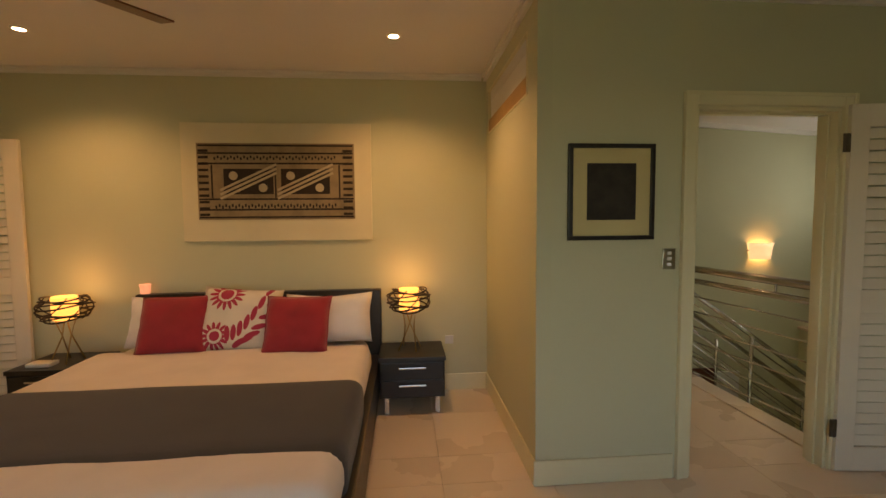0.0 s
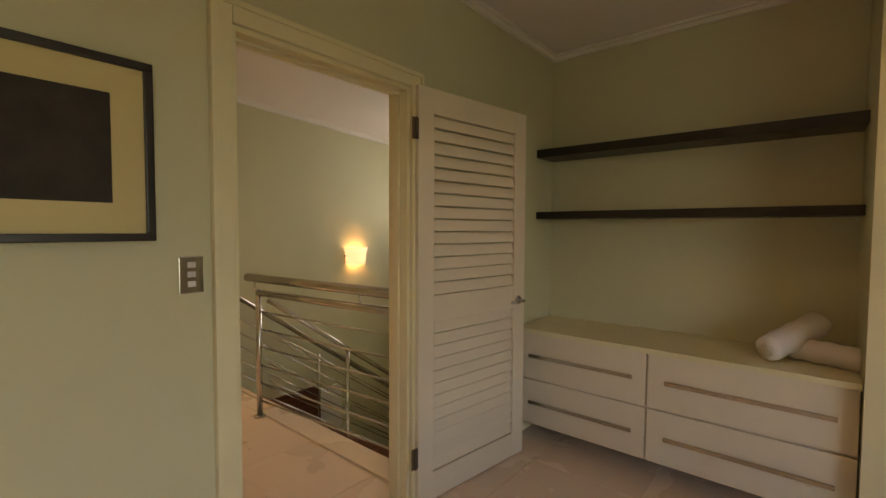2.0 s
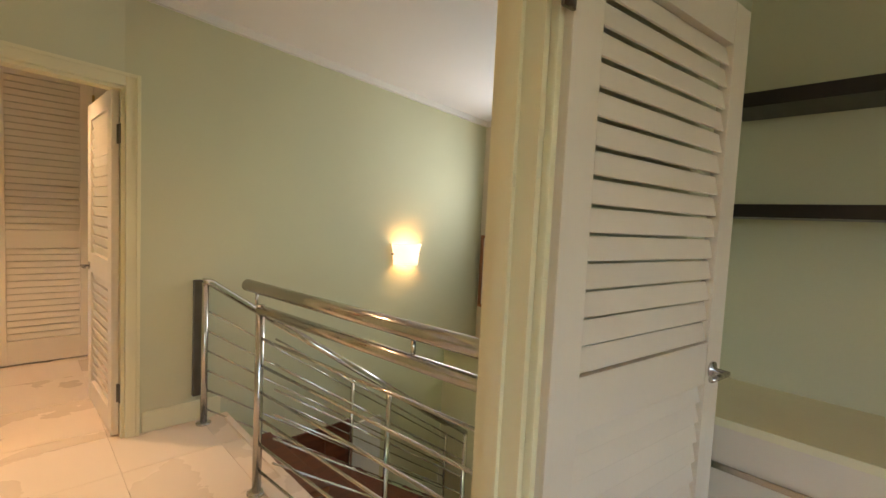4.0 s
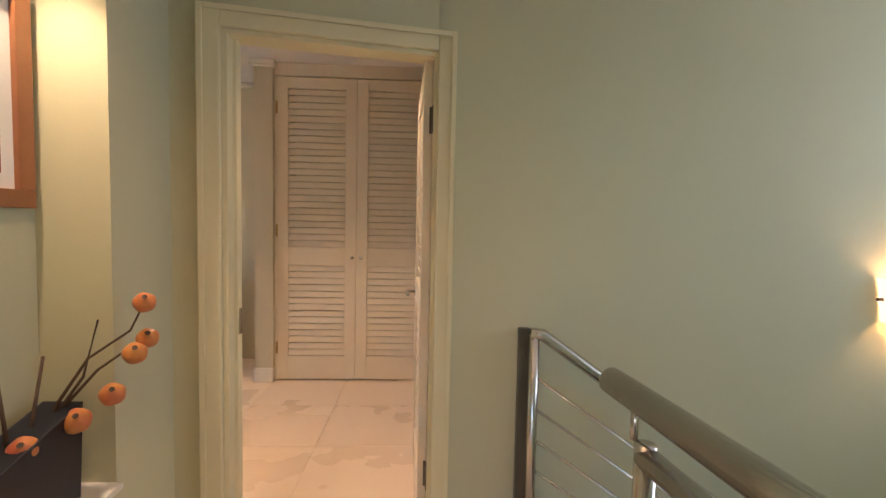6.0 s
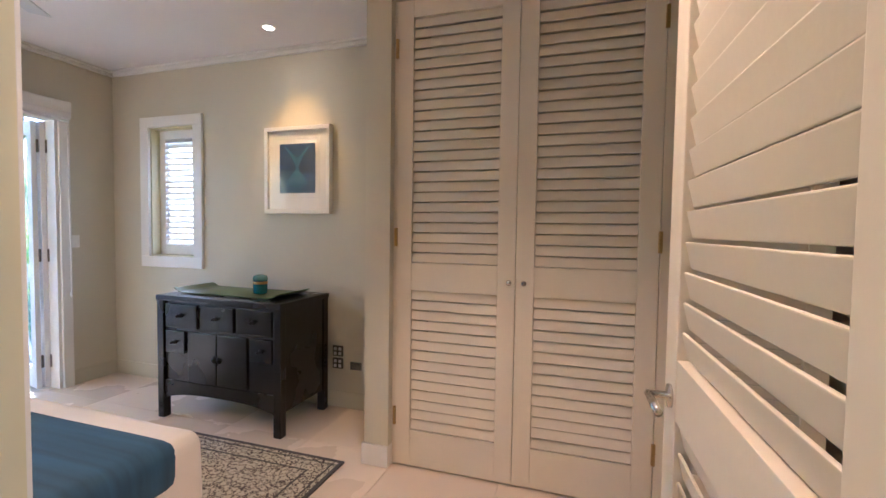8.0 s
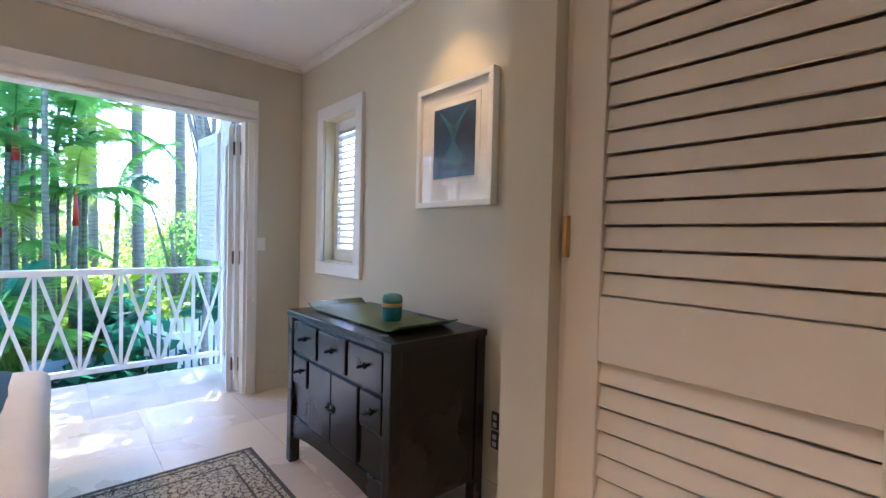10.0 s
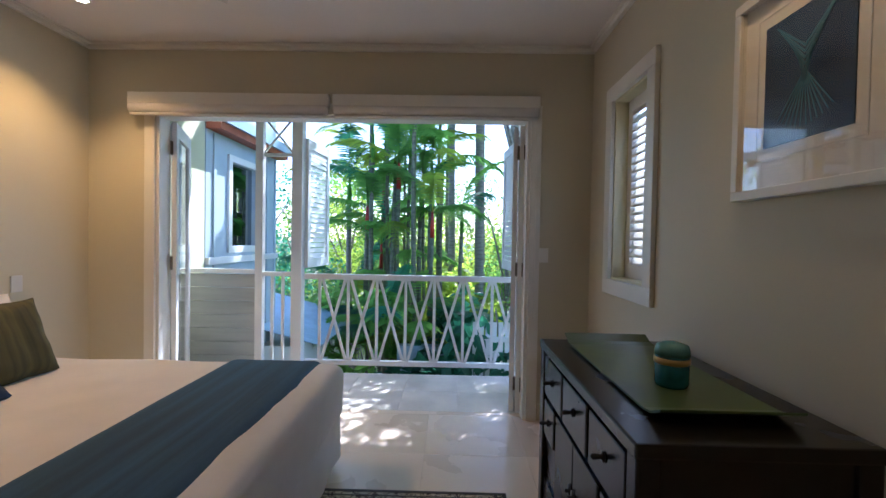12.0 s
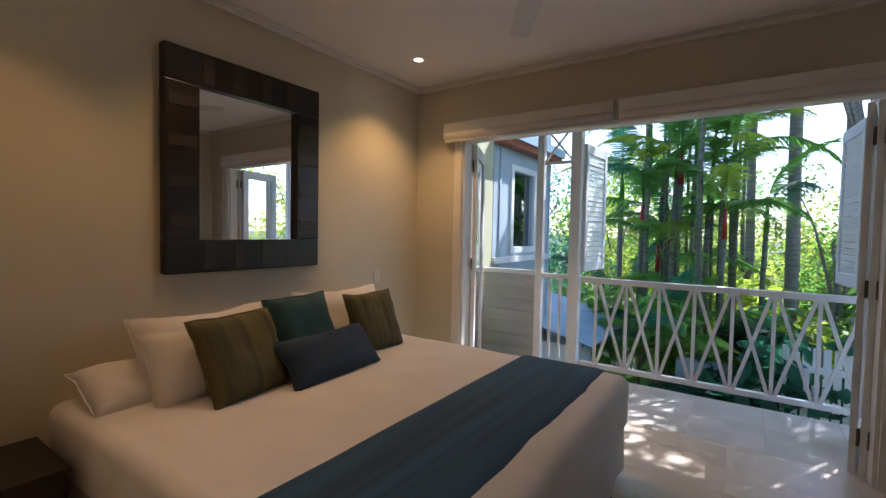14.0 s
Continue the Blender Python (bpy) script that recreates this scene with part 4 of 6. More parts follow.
for a, b in ((y0, ym - 0.022), (ym + 0.022, y1)):
    part("sash", boxes((0.04, a, z0, 0.08, a + 0.03, z1), (0.04, b - 0.03, z0, 0.08, b, z1), (0.04, a + 0.03, z0, 0.08, b - 0.03, z0 + 0.025), (0.04, a + 0.03, z1 - 0.025, 0.08, b - 0.03, z1)), M["plate"], w1, "grey aluminium louvre channel")
    for k in range(4):
        h = (z1 - z0 - 0.05) / 4
        part("pane", box(0.055, a + 0.03, z0 + 0.025 + k * h, 0.061, b - 0.03, z0 + 0.025 + (k + 1) * h), M["frost"], w1, "frosted glass blade")
    for k in range(3):
        part("clip", box(0.03, b - 0.035, z0 + 0.12 + k * 0.2, 0.05, b - 0.005, z0 + 0.15 + k * 0.2, 0.003), M["trim"], w1)

# textile art below the window
art = thing("framed_textile", pose(WX - 0.001, 2.53, 0.49, 0, 0, -90), "long woven textile of ochre and black bands in a red-brown frame", "wall art")
AW, AH = 1.48, 0.75
for x0, z0, x1, z1 in ((0, 0, AW, 0.028), (0, AH - 0.028, AW, AH), (0, 0.028, 0.028, AH - 0.028), (AW - 0.028, 0.028, AW, AH - 0.028)):
    part("frame", box(x0, -0.04, z0, x1, 0, z1, 0.003), M["redframe"] if "redframe" in M else M.setdefault("redframe", mat("orange_brown_timber", (0.33, 0.13, 0.05), 0.4, 0.15, 5, 60, 0.1)), art)
M["ochre"] = mat("ochre_woven_cotton", (0.50, 0.30, 0.12), 0.9, 0.15, 9, 160, 0.3, stretch=(1, 1, 8))
M["rust"] = mat("rust_red_woven_cotton", (0.38, 0.09, 0.04), 0.9, 0.15, 9, 160, 0.3)
M["ink"] = mat("ink_black_woven_cotton", (0.018, 0.018, 0.024), 0.9, 0.3, 30, 160, 0.5)
part("mount", box(0.028, -0.02, 0.028, AW - 0.028, -0.004, AH - 0.028), M["chalk"], art)
tx = part("textile", box(0.09, -0.025, 0.13, AW - 0.09, -0.02, 0.60, 0.001), M["ochre"], art)
for z in (0.19, 0.43):
    part("band", box(0.092, -0.029, z, AW - 0.092, -0.024, z + 0.10, 0.002), M["ink"], tx, "black woven band")
for x, z in ((0.35, 0.532), (0.80, 0.532), (1.20, 0.532), (0.12, 0.132), (0.62, 0.132), (1.05, 0.132)):
    part("band", box(x, -0.028, z, x + 0.22, -0.024, z + 0.055, 0.002), M["rust"], tx, "rust red woven block")
M["stoneware"] = mat("matt_charcoal_stoneware", (0.022, 0.022, 0.026), 0.6, 0.2, 12, 70, 0.2)
solid("round_pot", lathe([(0.14, 0), (0.152, 0.01), (0.156, 0.12), (0.157, 0.255), (0.15, 0.262), (0.132, 0.255), (0.125, 0.05), (0.001, 0.045)], 32), M["stoneware"], "squat charcoal stoneware pot on the ledge", "pot", smooth=True, m=pose(4.2, 1.93, 0.14))
solid("tall_vase", lathe([(0.085, 0), (0.10, 0.02), (0.14, 0.18), (0.155, 0.30), (0.14, 0.42), (0.10, 0.52), (0.085, 0.57), (0.075, 0.57), (0.08, 0.50), (0.001, 0.45)], 32), M["stoneware"], "tall shouldered black vase on the ledge", "vase", smooth=True, m=pose(4.22, 1.25, 0.14))

# niche: sill, downlight, red framed picture, vase with dried fruit twigs
structure("niche_sill", box(0.20, 1.2, 0.53, NICHE + 0.02, 2.08, 0.55, 0.003), M["trim"], "white niche sill", "sill")
lamp("niche_lamp", "SPOT", (0.30, 1.86, 2.27), 6.0, (1.0, 0.70, 0.40), (0.30, 2.0, 0.6), spot=70, radius=0.02)
framed("framed_picture", pose(0.202, 1.63, 1.365, 0, 0, 90), 0.42, 0.62, 0.05, 0.03, M["redframe"], M["chalk"], (0.09, 0.09, 0.33, 0.53), M["rust"], "small picture in a red-brown frame hung in the niche")
vz = thing("slant_vase", pose(0.305, 1.87, 0.55), "dark navy slant-topped flat vase standing on the niche sill", "vase")
bm = bmesh.new()
add_box(bm, -0.055, -0.16, 0, 0.055, 0.14, 0.27)
for v in bm.verts:
    if v.co.z > 0.1:
        v.co.z += (v.co.y - 0.14) * 0.33
        v.co.y *= 1.12
bmesh.ops.inset_region(bm, faces=[max(bm.faces, key=lambda f: f.calc_center_median().z)], thickness=0.008)
top = max(bm.faces, key=lambda f: (f.calc_center_median().z, -abs(f.calc_area())))
M["navyglaze"] = mat("dark_navy_glaze", (0.012, 0.014, 0.028), 0.35, 0.2, 8, 60, 0.05)
part("body", bm, M["navyglaze"], vz)
rng = random.Random(4)
tw = thing("dried_fruit_branch", pose(0.26, 1.93, 0.59), "bare brown twigs with orange dried fruit in the vase", "dried branch")
TW = (((0, 0.03, 0), (0.06, 0.06, 0.24), (0.13, 0.08, 0.36), (0.22, 0.12, 0.43), (0.25, 0.13, 0.50)), ((0, 0.02, 0), (0.06, 0.08, 0.22), (0.14, 0.10, 0.32), (0.24, 0.14, 0.40)), ((0, 0, 0), (0.05, 0.06, 0.2), (0.1, 0.1, 0.3), (0.13, 0.12, 0.46)), ((0, -0.05, 0), (0.03, -0.06, 0.2), (0.05, -0.1, 0.36)), ((0, -0.08, 0), (0.04, -0.12, 0.22), (0.06, -0.2, 0.32)), ((0, -0.02, 0), (0.04, 0.0, 0.2), (0.05, 0.03, 0.38)))
for t_ in TW:
    part("twig", tube(t_, [0.006 - 0.0009 * k for k in range(len(t_))], 6), M["twig"], tw, smooth=True)
for x, y, z, r in ((0.255, 0.13, 0.51, 0.03), (0.25, 0.15, 0.40, 0.03), (0.235, 0.115, 0.365, 0.032), (0.18, 0.10, 0.25, 0.033), (0.11, 0.06, 0.19, 0.035), (0.07, -0.06, 0.17, 0.033)):
    bm = bmesh.new()
    bmesh.ops.create_icosphere(bm, subdivisions=3, radius=r)
    for v in bm.verts:
        v.co.z *= 0.88
        v.co += v.co.normalized() * 0.03 * r * math.cos(5 * math.atan2(v.co.y, v.co.x))
    f = part("fruit", bm, M["berry"], tw, "orange dried fruit", True, pose(x, y, z, 40, 30, 0))
    part("calyx", lathe([(0.003, 0), (0.006, 0.003), (0.008, 0.006), (0.003, 0.005)], 7), M["twig"], f, m=pose(0, 0, r * 0.86))

# ---- bedroom two ----
M["darkpull"] = mat("blackened_iron", (0.03, 0.027, 0.024), 0.45, 0.1, 8, 90, 0.1, metal=0.6)
chest = thing("chest", pose(-1.66, 4.49, 0), "worn black lacquered cabinet with small drawers and two doors", "cabinet")
CW, CD, CH = 1.0, 0.53, 0.84
L = M["lacquer"]
part("top", box(-0.005, -0.005, CH - 0.035, CW + 0.005, CD, CH, 0.006), L, chest)
part("body", boxes((0.03, 0.02, 0.20, CW - 0.03, CD - 0.01, CH - 0.035)), L, chest)
for x in (0, CW - 0.055):
    for y in (0, CD - 0.06):
        part("post", box(x, y, 0, x + 0.055, y + 0.055, CH - 0.034, 0.006), L, chest)
for i, (x0, x1) in enumerate(((0.07, 0.34), (0.365, 0.635), (0.66, 0.93))):
    d = part("drawer", box(x0, 0.004, 0.625, x1, 0.03, 0.785, 0.006), L, chest)
    part("pull", lathe([(0.012, 0), (0.016, 0.004), (0.006, 0.008), (0.009, 0.03), (0.003, 0.036)], 12), M["darkpull"], d, "small dark metal pull", True, pose((x0 + x1) / 2, 0.004, 0.71, 90))
for x0, x1 in ((0.07, 0.235), (0.765, 0.93)):
    d = part("drawer", box(x0, 0.004, 0.455, x1, 0.03, 0.605, 0.006), L, chest)
    part("pull", lathe([(0.012, 0), (0.016, 0.004), (0.006, 0.008), (0.009, 0.03), (0.003, 0.036)], 12), M["darkpull"], d, "small dark metal pull", True, pose((x0 + x1) / 2, 0.004, 0.53, 90))
for x0, x1 in ((0.26, 0.498), (0.502, 0.74)):
    d = part("door", box(x0, 0.006, 0.27, x1, 0.03, 0.605, 0.006), L, chest)
    part("pull", lathe([(0.02, 0), (0.022, 0.004), (0.006, 0.006), (0.006, 0.016), (0.002, 0.018)], 12), M["darkpull"], d, "round dark metal door plate", True, pose(0.48 if x0 < 0.4 else 0.52, 0.006, 0.44, 90))
bm = sheet([[(0.055 + 0.89 * k / 16, 0.012, 0.262) for k in range(17)], [(0.055 + 0.89 * k / 16, 0.012, 0.14 + 0.045 * (1 - abs(k / 8 - 1) ** 3)) for k in range(17)]], (0, 0.018, 0))
part("apron", bm, L, chest, "shaped lower apron")
part("side_panel", box(CW - 0.02, 0.055, 0.15, CW - 0.008, CD - 0.06, CH - 0.036), L, chest)

tray = thing("tray", pose(-1.18, 4.75, CH), "shallow green lacquer tray with upturned ends on the cabinet", "tray")
prof = [(-0.43, 0.040), (-0.38, 0.018), (-0.34, 0.012), (0.34, 0.012), (0.38, 0.018), (0.43, 0.040)]
bm = sheet([[(x, y, z) for y in (-0.17, 0.17)] for x, z in prof], (0, 0, -0.006))
part("dish", bm, M["tray"], tray)
jar = thing("jar", pose(-1.02, 4.74, CH + 0.0125), "small turquoise glazed lidded jar standing on the tray", "jar")
part("body", lathe([(0.042, 0), (0.046, 0.01), (0.047, 0.085), (0.044, 0.09), (0.001, 0.09)], 24), M["jarblue"], jar, smooth=True)
part("band", lathe([(0.047, 0.066), (0.0495, 0.068), (0.0495, 0.082), (0.047, 0.084)], 24), M["brass"], jar, "brown ribbed band", True)
part("lid", lathe([(0.048, 0.09), (0.048, 0.105), (0.043, 0.12), (0.02, 0.128), (0.001, 0.129)], 24), mat("pale_turquoise_glaze", (0.12, 0.33, 0.34), 0.25, 0.15, 20, 60, 0.05), jar, "pale turquoise lid", True)

M["blueprint"] = mat("deep_blue_print", (0.02, 0.065, 0.16), 0.4, 0.25, 7, 40, 0.0, dark=(0.008, 0.02, 0.06))
fp = framed("framed_print", pose(-1.215, CHW - 0.001, 1.41), 0.56, 0.635, 0.03, 0.045, M["trim"], M["chalk"], (0.125, 0.15, 0.43, 0.51), M["blueprint"], "blue abstract print in a wide white mount and frame")
M["paleline"] = mat("pale_blue_ink", (0.10, 0.30, 0.42), 0.5, 0.1, 9, 60, 0)
bm = bmesh.new()
for k in range(7):
    hw, z = 0.105 * (1 - k / 7.5), 0.475 - 0.017 * k
    for s in (-1, 1):
        add_box(bm, -0.001, -0.0005, -0.003, math.hypot(hw, 0.09), 0.0005, 0.003, Matrix.Translation((0.2775, -0.0265, z - 0.075)) @ Matrix.Rotation(-math.atan2(0.09, s * hw), 4, "Y"))
for k in range(6):
    for s in (-1, 1):
        a = radians(-90 + s * (4 + 7 * k))
        add_box(bm, 0, -0.0005, -0.0016, 0.15, 0.0005, 0.0016, Matrix.Translation((0.2775, -0.0265, 0.335)) @ Matrix.Rotation(-a, 4, "Y"))
part("pattern", bm, M["paleline"], fp, "pale blue woven lines")
part("glazing", box(0.03, -0.034, 0.03, 0.53, -0.032, 0.605), M["glass"], fp).visible_shadow = False
bm = boxes((0.09, -0.0245, 0.115, 0.465, -0.0225, 0.118), (0.09, -0.0245, 0.545, 0.465, -0.0225, 0.548), (0.09, -0.0245, 0.118, 0.093, -0.0225, 0.545), (0.462, -0.0245, 0.118, 0.465, -0.0225, 0.545))
part("mount_line", bm, M["plate"], fp)

# small window with an inner louvred shutter
w2 = tagged(thing("window_2", pose(0, CHW, 0), "white framed window with a closed louvred shutter", "window"), kind="structure")
x0, x1, z0, z1 = W2
part("window_frame", boxes((x0 - 0.09, -0.025, z0 - 0.09, x1 + 0.09, 0, z0, None, 0.005), (x0 - 0.09, -0.025, z1, x1 + 0.09, 0, z1 + 0.085, None, 0.005), (x0 - 0.09, -0.025, z0, x0, 0, z1, None, 0.005), (x1, -0.025, z0, x1 + 0.09, 0, z1, None, 0.005)), M["trim"], w2)
part("reveal", boxes((x0, 0, z0, x0 + 0.012, 0.14, z1), (x1 - 0.012, 0, z0, x1, 0.14, z1), (x0 + 0.012, 0, z0, x1 - 0.012, 0.14, z0 + 0.012), (x0 + 0.012, 0, z1 - 0.012, x1 - 0.012, 0.14, z1)), M["cream"], w2)
sh = part("shutter", boxes((x0 + 0.012, 0.075, z0 + 0.012, x0 + 0.075, 0.105, z1 - 0.012, None, 0.003), (x1 - 0.075, 0.075, z0 + 0.012, x1 - 0.012, 0.105, z1 - 0.012, None, 0.003), (x0 + 0.075, 0.075, z0 + 0.012, x1 - 0.075, 0.105, z0 + 0.09, None, 0.003), (x0 + 0.075, 0.075, z1 - 0.08, x1 - 0.075, 0.105, z1 - 0.012, None, 0.003)), M["trim"], w2)
bm = bmesh.new()
add_box(bm, x0 + 0.074, -0.033, -0.003, x1 - 0.074, 0.033, 0.003, Matrix.Rotation(radians(56), 4, "X"), 0.002)
slat = finish(bm, "slat", M["trim"])
for k in range(19):
    part("slat", slat, None, sh, m=pose(0, 0.09, z0 + 0.115 + k * (z1 - z0 - 0.2) / 18))

# wall plates of bedroom two
for k, (x, z) in enumerate(((-0.645, 0.285), (-0.645, 0.375))):
    so = thing("power_outlet", pose(x, CHW - 0.001, z), "dark double power outlet with white sockets", "socket", "wall outlets")
    part("plate", box(0, -0.01, 0, 0.085, 0, 0.078, 0.003), M["darkplastic"], so)
    for dx in (0.012, 0.05):
        for dz in (0.01, 0.044):
            part("socket", box(dx, -0.013, dz, dx + 0.022, -0.009, dz + 0.022, 0.003), M["plate"], so)
solid("phone_outlet", box(-0.50, CHW - 0.011, 0.285, -0.41, CHW - 0.001, 0.345, 0.003), M["steel"], "grey steel data outlet plate", "socket")
solid("light_switch", box(BAL + 0.001, 4.70, 1.12, BAL + 0.01, 4.77, 1.22, 0.003), M["trim"], "white light switch plate beside the balcony doors", "light switch")
solid("light_switch", box(-2.34, MIRW + 0.001, 0.91, -2.27, MIRW + 0.012, 1.01, 0.003), M["plate"], "grey switch plate on the bedhead wall", "light switch")

# mirror
mi = thing("wall_mirror", pose(-0.669, MIRW + 0.001, 1.088, 0, 0, 180), "large square mirror in a wide dark leather frame", "mirror")
MW, MH, FW = 0.987, 1.187, 0.18
M["leather"] = mat("dark_brown_leather", (0.018, 0.012, 0.010), 0.35, 0.25, 6, 70, 0.25)
for x0, z0, x1, z1 in ((0, 0, MW, FW), (0, MH - FW, MW, MH), (0, FW, FW, MH - FW), (MW - FW, FW, MW, MH - FW)):
    part("frame", box(x0, -0.055, z0, x1, 0, z1, 0.008), M["leather"], mi)
part("glass", box(FW, -0.02, FW, MW - FW, -0.012, MH - FW), M["mirror"], mi, "clear mirror glass")
M["leatherband"] = mat("dull_brown_leather_strip", (0.04, 0.028, 0.022), 0.5, 0.2, 8, 70, 0.25)
for k in range(4):
    c = FW + 0.10 + k * 0.21
    for x in (0.0, MW - FW):
        part("strap", box(x + 0.02, -0.059, c - 0.03, x + FW - 0.02, -0.054, c + 0.03, 0.002), M["leatherband"], mi)
    for z in (0.0, MH - FW):
        c = FW + 0.05 + k * 0.175
        part("strap", box(c - 0.03, -0.059, z + 0.02, c + 0.03, -0.054, z + FW - 0.02, 0.002), M["leatherband"], mi)

# bed two
BX0, BX1, BY0, BY1, BZ = -2.16, -0.22, 1.52, 3.47, 0.575
solid("divan", boxes((BX0 + 0.06, BY0 + 0.05, 0.0, BX1 - 0.06, BY1 - 0.08, 0.30)), M["linen"], "fabric covered bed base on the floor", "bed base")
sk = soft_block(BX0 - 0.005, BY0, 0.03, BX1 + 0.005, BY1 + 0.02, 0.34, 0.03, 16, 0.004, 8)
for v in sk.verts:
    a = math.sin((v.co.x + v.co.y) * 42) * 0.012 * (0.4 - v.co.z) / 0.4
    v.co.x += a * (1 if v.co.x > -1 else -1) if abs(v.co.x - (BX0 + BX1) / 2) > 0.9 else 0
    v.co.y += a if v.co.y > BY1 - 0.05 else 0
solid("valance", sk, M["linen"], "white gathered bed valance reaching to the floor", "bedding", smooth=True)
solid("bed_cover", soft_block(BX0 - 0.02, BY0 + 0.01, 0.27, BX1 + 0.02, BY1 + 0.035, BZ, 0.06, 14, 0.008, 4), M["linen"], "white cotton bed cover with soft folds", "bedding", smooth=True)
solid("bed_runner", soft_block(BX0 - 0.028, 2.85, 0.40, BX1 + 0.028, 3.40, BZ + 0.012, 0.062, 10, 0.003, 6), M["blue"], "slate blue striped bed runner across the foot of the bed", "bed runner", smooth=True)
P2 = "cushions on the second bed"
pillow("pillow", pose(-0.46, 1.90, BZ - 0.01, 66), 0.42, 0.32, 0.14, M["linen"], "white pillow lying flat near the bedhead", 21, P2, 0, "pillow")
pillow("pillow", pose(-0.80, 1.85, BZ - 0.02, 28, 0, 3), 0.72, 0.40, 0.2, M["linen"], "white sleeping pillow leaning on the wall", 22, P2, 0.02, "pillow")
pillow("pillow", pose(-0.76, 2.0, BZ - 0.02, 32, 0, 0), 0.66, 0.36, 0.18, M["linen"], "white sleeping pillow leaning on another", 23, P2, 0.02, "pillow")
pillow("pillow", pose(-1.72, 1.84, BZ - 0.02, 26, 0, -2), 0.72, 0.42, 0.2, M["linen"], "white sleeping pillow leaning on the wall", 24, P2, 0.02, "pillow")
pillow("cushion", pose(-0.80, 2.17, BZ - 0.015, 30, 0, 8), 0.46, 0.42, 0.14, M["olive"], "square olive striped cushion", 25, P2)
pillow("cushion", pose(-1.24, 2.02, BZ - 0.015, 24, 0, 2), 0.43, 0.43, 0.14, M["teal"], "square dark teal cushion", 26, P2)
pillow("cushion", pose(-1.74, 2.08, BZ - 0.015, 24, 0, -4), 0.40, 0.40, 0.14, M["olive"], "square olive striped cushion", 27, P2)
pillow("cushion", pose(-1.23, 2.27, BZ - 0.015, 40, 0, 3), 0.64, 0.28, 0.13, M["navy"], "oblong navy blue cushion in front of the others", 28, P2)
bs = thing("bedside_table", pose(-0.17, 1.52, 0), "dark timber bedside table beside the white bed", "bedside table")
part("top", box(0, 0, 0.40, 0.40, 0.42, 0.43, 0.004), M["black"], bs)
part("body", box(0.01, 0.01, 0.05, 0.39, 0.41, 0.40, 0.004), M["black"], bs)

# rug


def rug_mat():
    m = mat("patterned_wool_rug", (0.60, 0.54, 0.40), 0.95, 0.1, 30, 260, 0.5)
    nt = m.node_tree
    b = nt.nodes["Principled BSDF"]
    old = b.inputs["Base Color"].links[0].from_socket
    co = nt.nodes.new("ShaderNodeTexCoord")
    vo = nt.nodes.new("ShaderNodeTexVoronoi")
    vo.feature, vo.inputs["Scale"].default_value = "DISTANCE_TO_EDGE", 30.0
    wv = nt.nodes.new("ShaderNodeTexWave")
    wv.wave_type, wv.inputs["Scale"].default_value, wv.inputs["Distortion"].default_value, wv.inputs["Detail Scale"].default_value = "RINGS", 9.0, 22.0, 3.0
    for n in (vo, wv):
        nt.links.new(co.outputs["Object"], n.inputs["Vector"])
    lt = nt.nodes.new("ShaderNodeMath")
    lt.operation, lt.inputs[1].default_value = "LESS_THAN", 0.15
    nt.links.new(vo.outputs["Distance"], lt.inputs[0])
    gt = nt.nodes.new("ShaderNodeMath")
    gt.operation, gt.inputs[1].default_value = "GREATER_THAN", 0.42
    nt.links.new(wv.outputs["Fac"], gt.inputs[0])
    m1 = nt.nodes.new("ShaderNodeMath")
    m1.operation = "MULTIPLY"
    nt.links.new(lt.outputs[0], m1.inputs[0])
    nt.links.new(gt.outputs[0], m1.inputs[1])
    mx = nt.nodes.new("ShaderNodeMix")
    mx.data_type = "RGBA"
    mx.inputs[7].default_value = (0.09, 0.065, 0.06, 1)
    nt.links.new(old, mx.inputs[6])
    nt.links.new(m1.outputs[0], mx.inputs["Factor"])
    nt.links.new(mx.outputs[2], b.inputs["Base Color"])
    return m


M["rug"] = rug_mat()
rug = thing("rug", pose(-1.90, 3.30, 0.001), "cream and dark patterned wool rug on the tiled floor", "rug")
RW, RD = 1.75, 1.08
part("field", box(0.15, 0.15, 0, RW - 0.15, RD - 0.15, 0.009), M["rug"], rug)
for x0, y0, x1, y1 in ((0, 0, RW, 0.02), (0, RD - 0.02, RW, RD), (0, 0.02, 0.02, RD - 0.02), (RW - 0.02, 0.02, RW, RD - 0.02), (0.14, 0.14, RW - 0.14, 0.15), (0.14, RD - 0.15, RW - 0.14, RD - 0.14), (0.14, 0.15, 0.15, RD - 0.15), (RW - 0.15, 0.15, RW - 0.14, RD - 0.15), (0.02, 0.045, RW - 0.02, 0.053), (0.02, RD - 0.053, RW - 0.02, RD - 0.045), (0.045, 0.053, 0.053, RD - 0.053), (RW - 0.053, 0.053, RW - 0.045, RD - 0.053)):
    part("border_line", box(x0, y0, 0, x1, y1, 0.0105), M["charcoal"], rug)
for x0, y0, x1, y1 in ((0.02, 0.02, RW - 0.02, 0.14), (0.02, RD - 0.14, RW - 0.02, RD - 0.02), (0.02, 0.14, 0.14, RD - 0.14), (RW - 0.14, 0.14, RW - 0.02, RD - 0.14)):
    part("border", box(x0, y0, 0, x1, y1, 0.009), M["rug"], rug)

fan = thing("ceiling_fan", pose(-1.28, 3.30, 0), "pale grey bladed ceiling fan on a short rod", "ceiling fan")
part("rod", tube([(0, 0, 2.44), (0, 0, CEIL)], 0.014, 10), M["trim"], fan)
part("motor", lathe([(0.02, 2.33), (0.09, 2.345), (0.105, 2.39), (0.08, 2.43), (0.02, 2.45)], 24), M["trim"], fan, smooth=True)
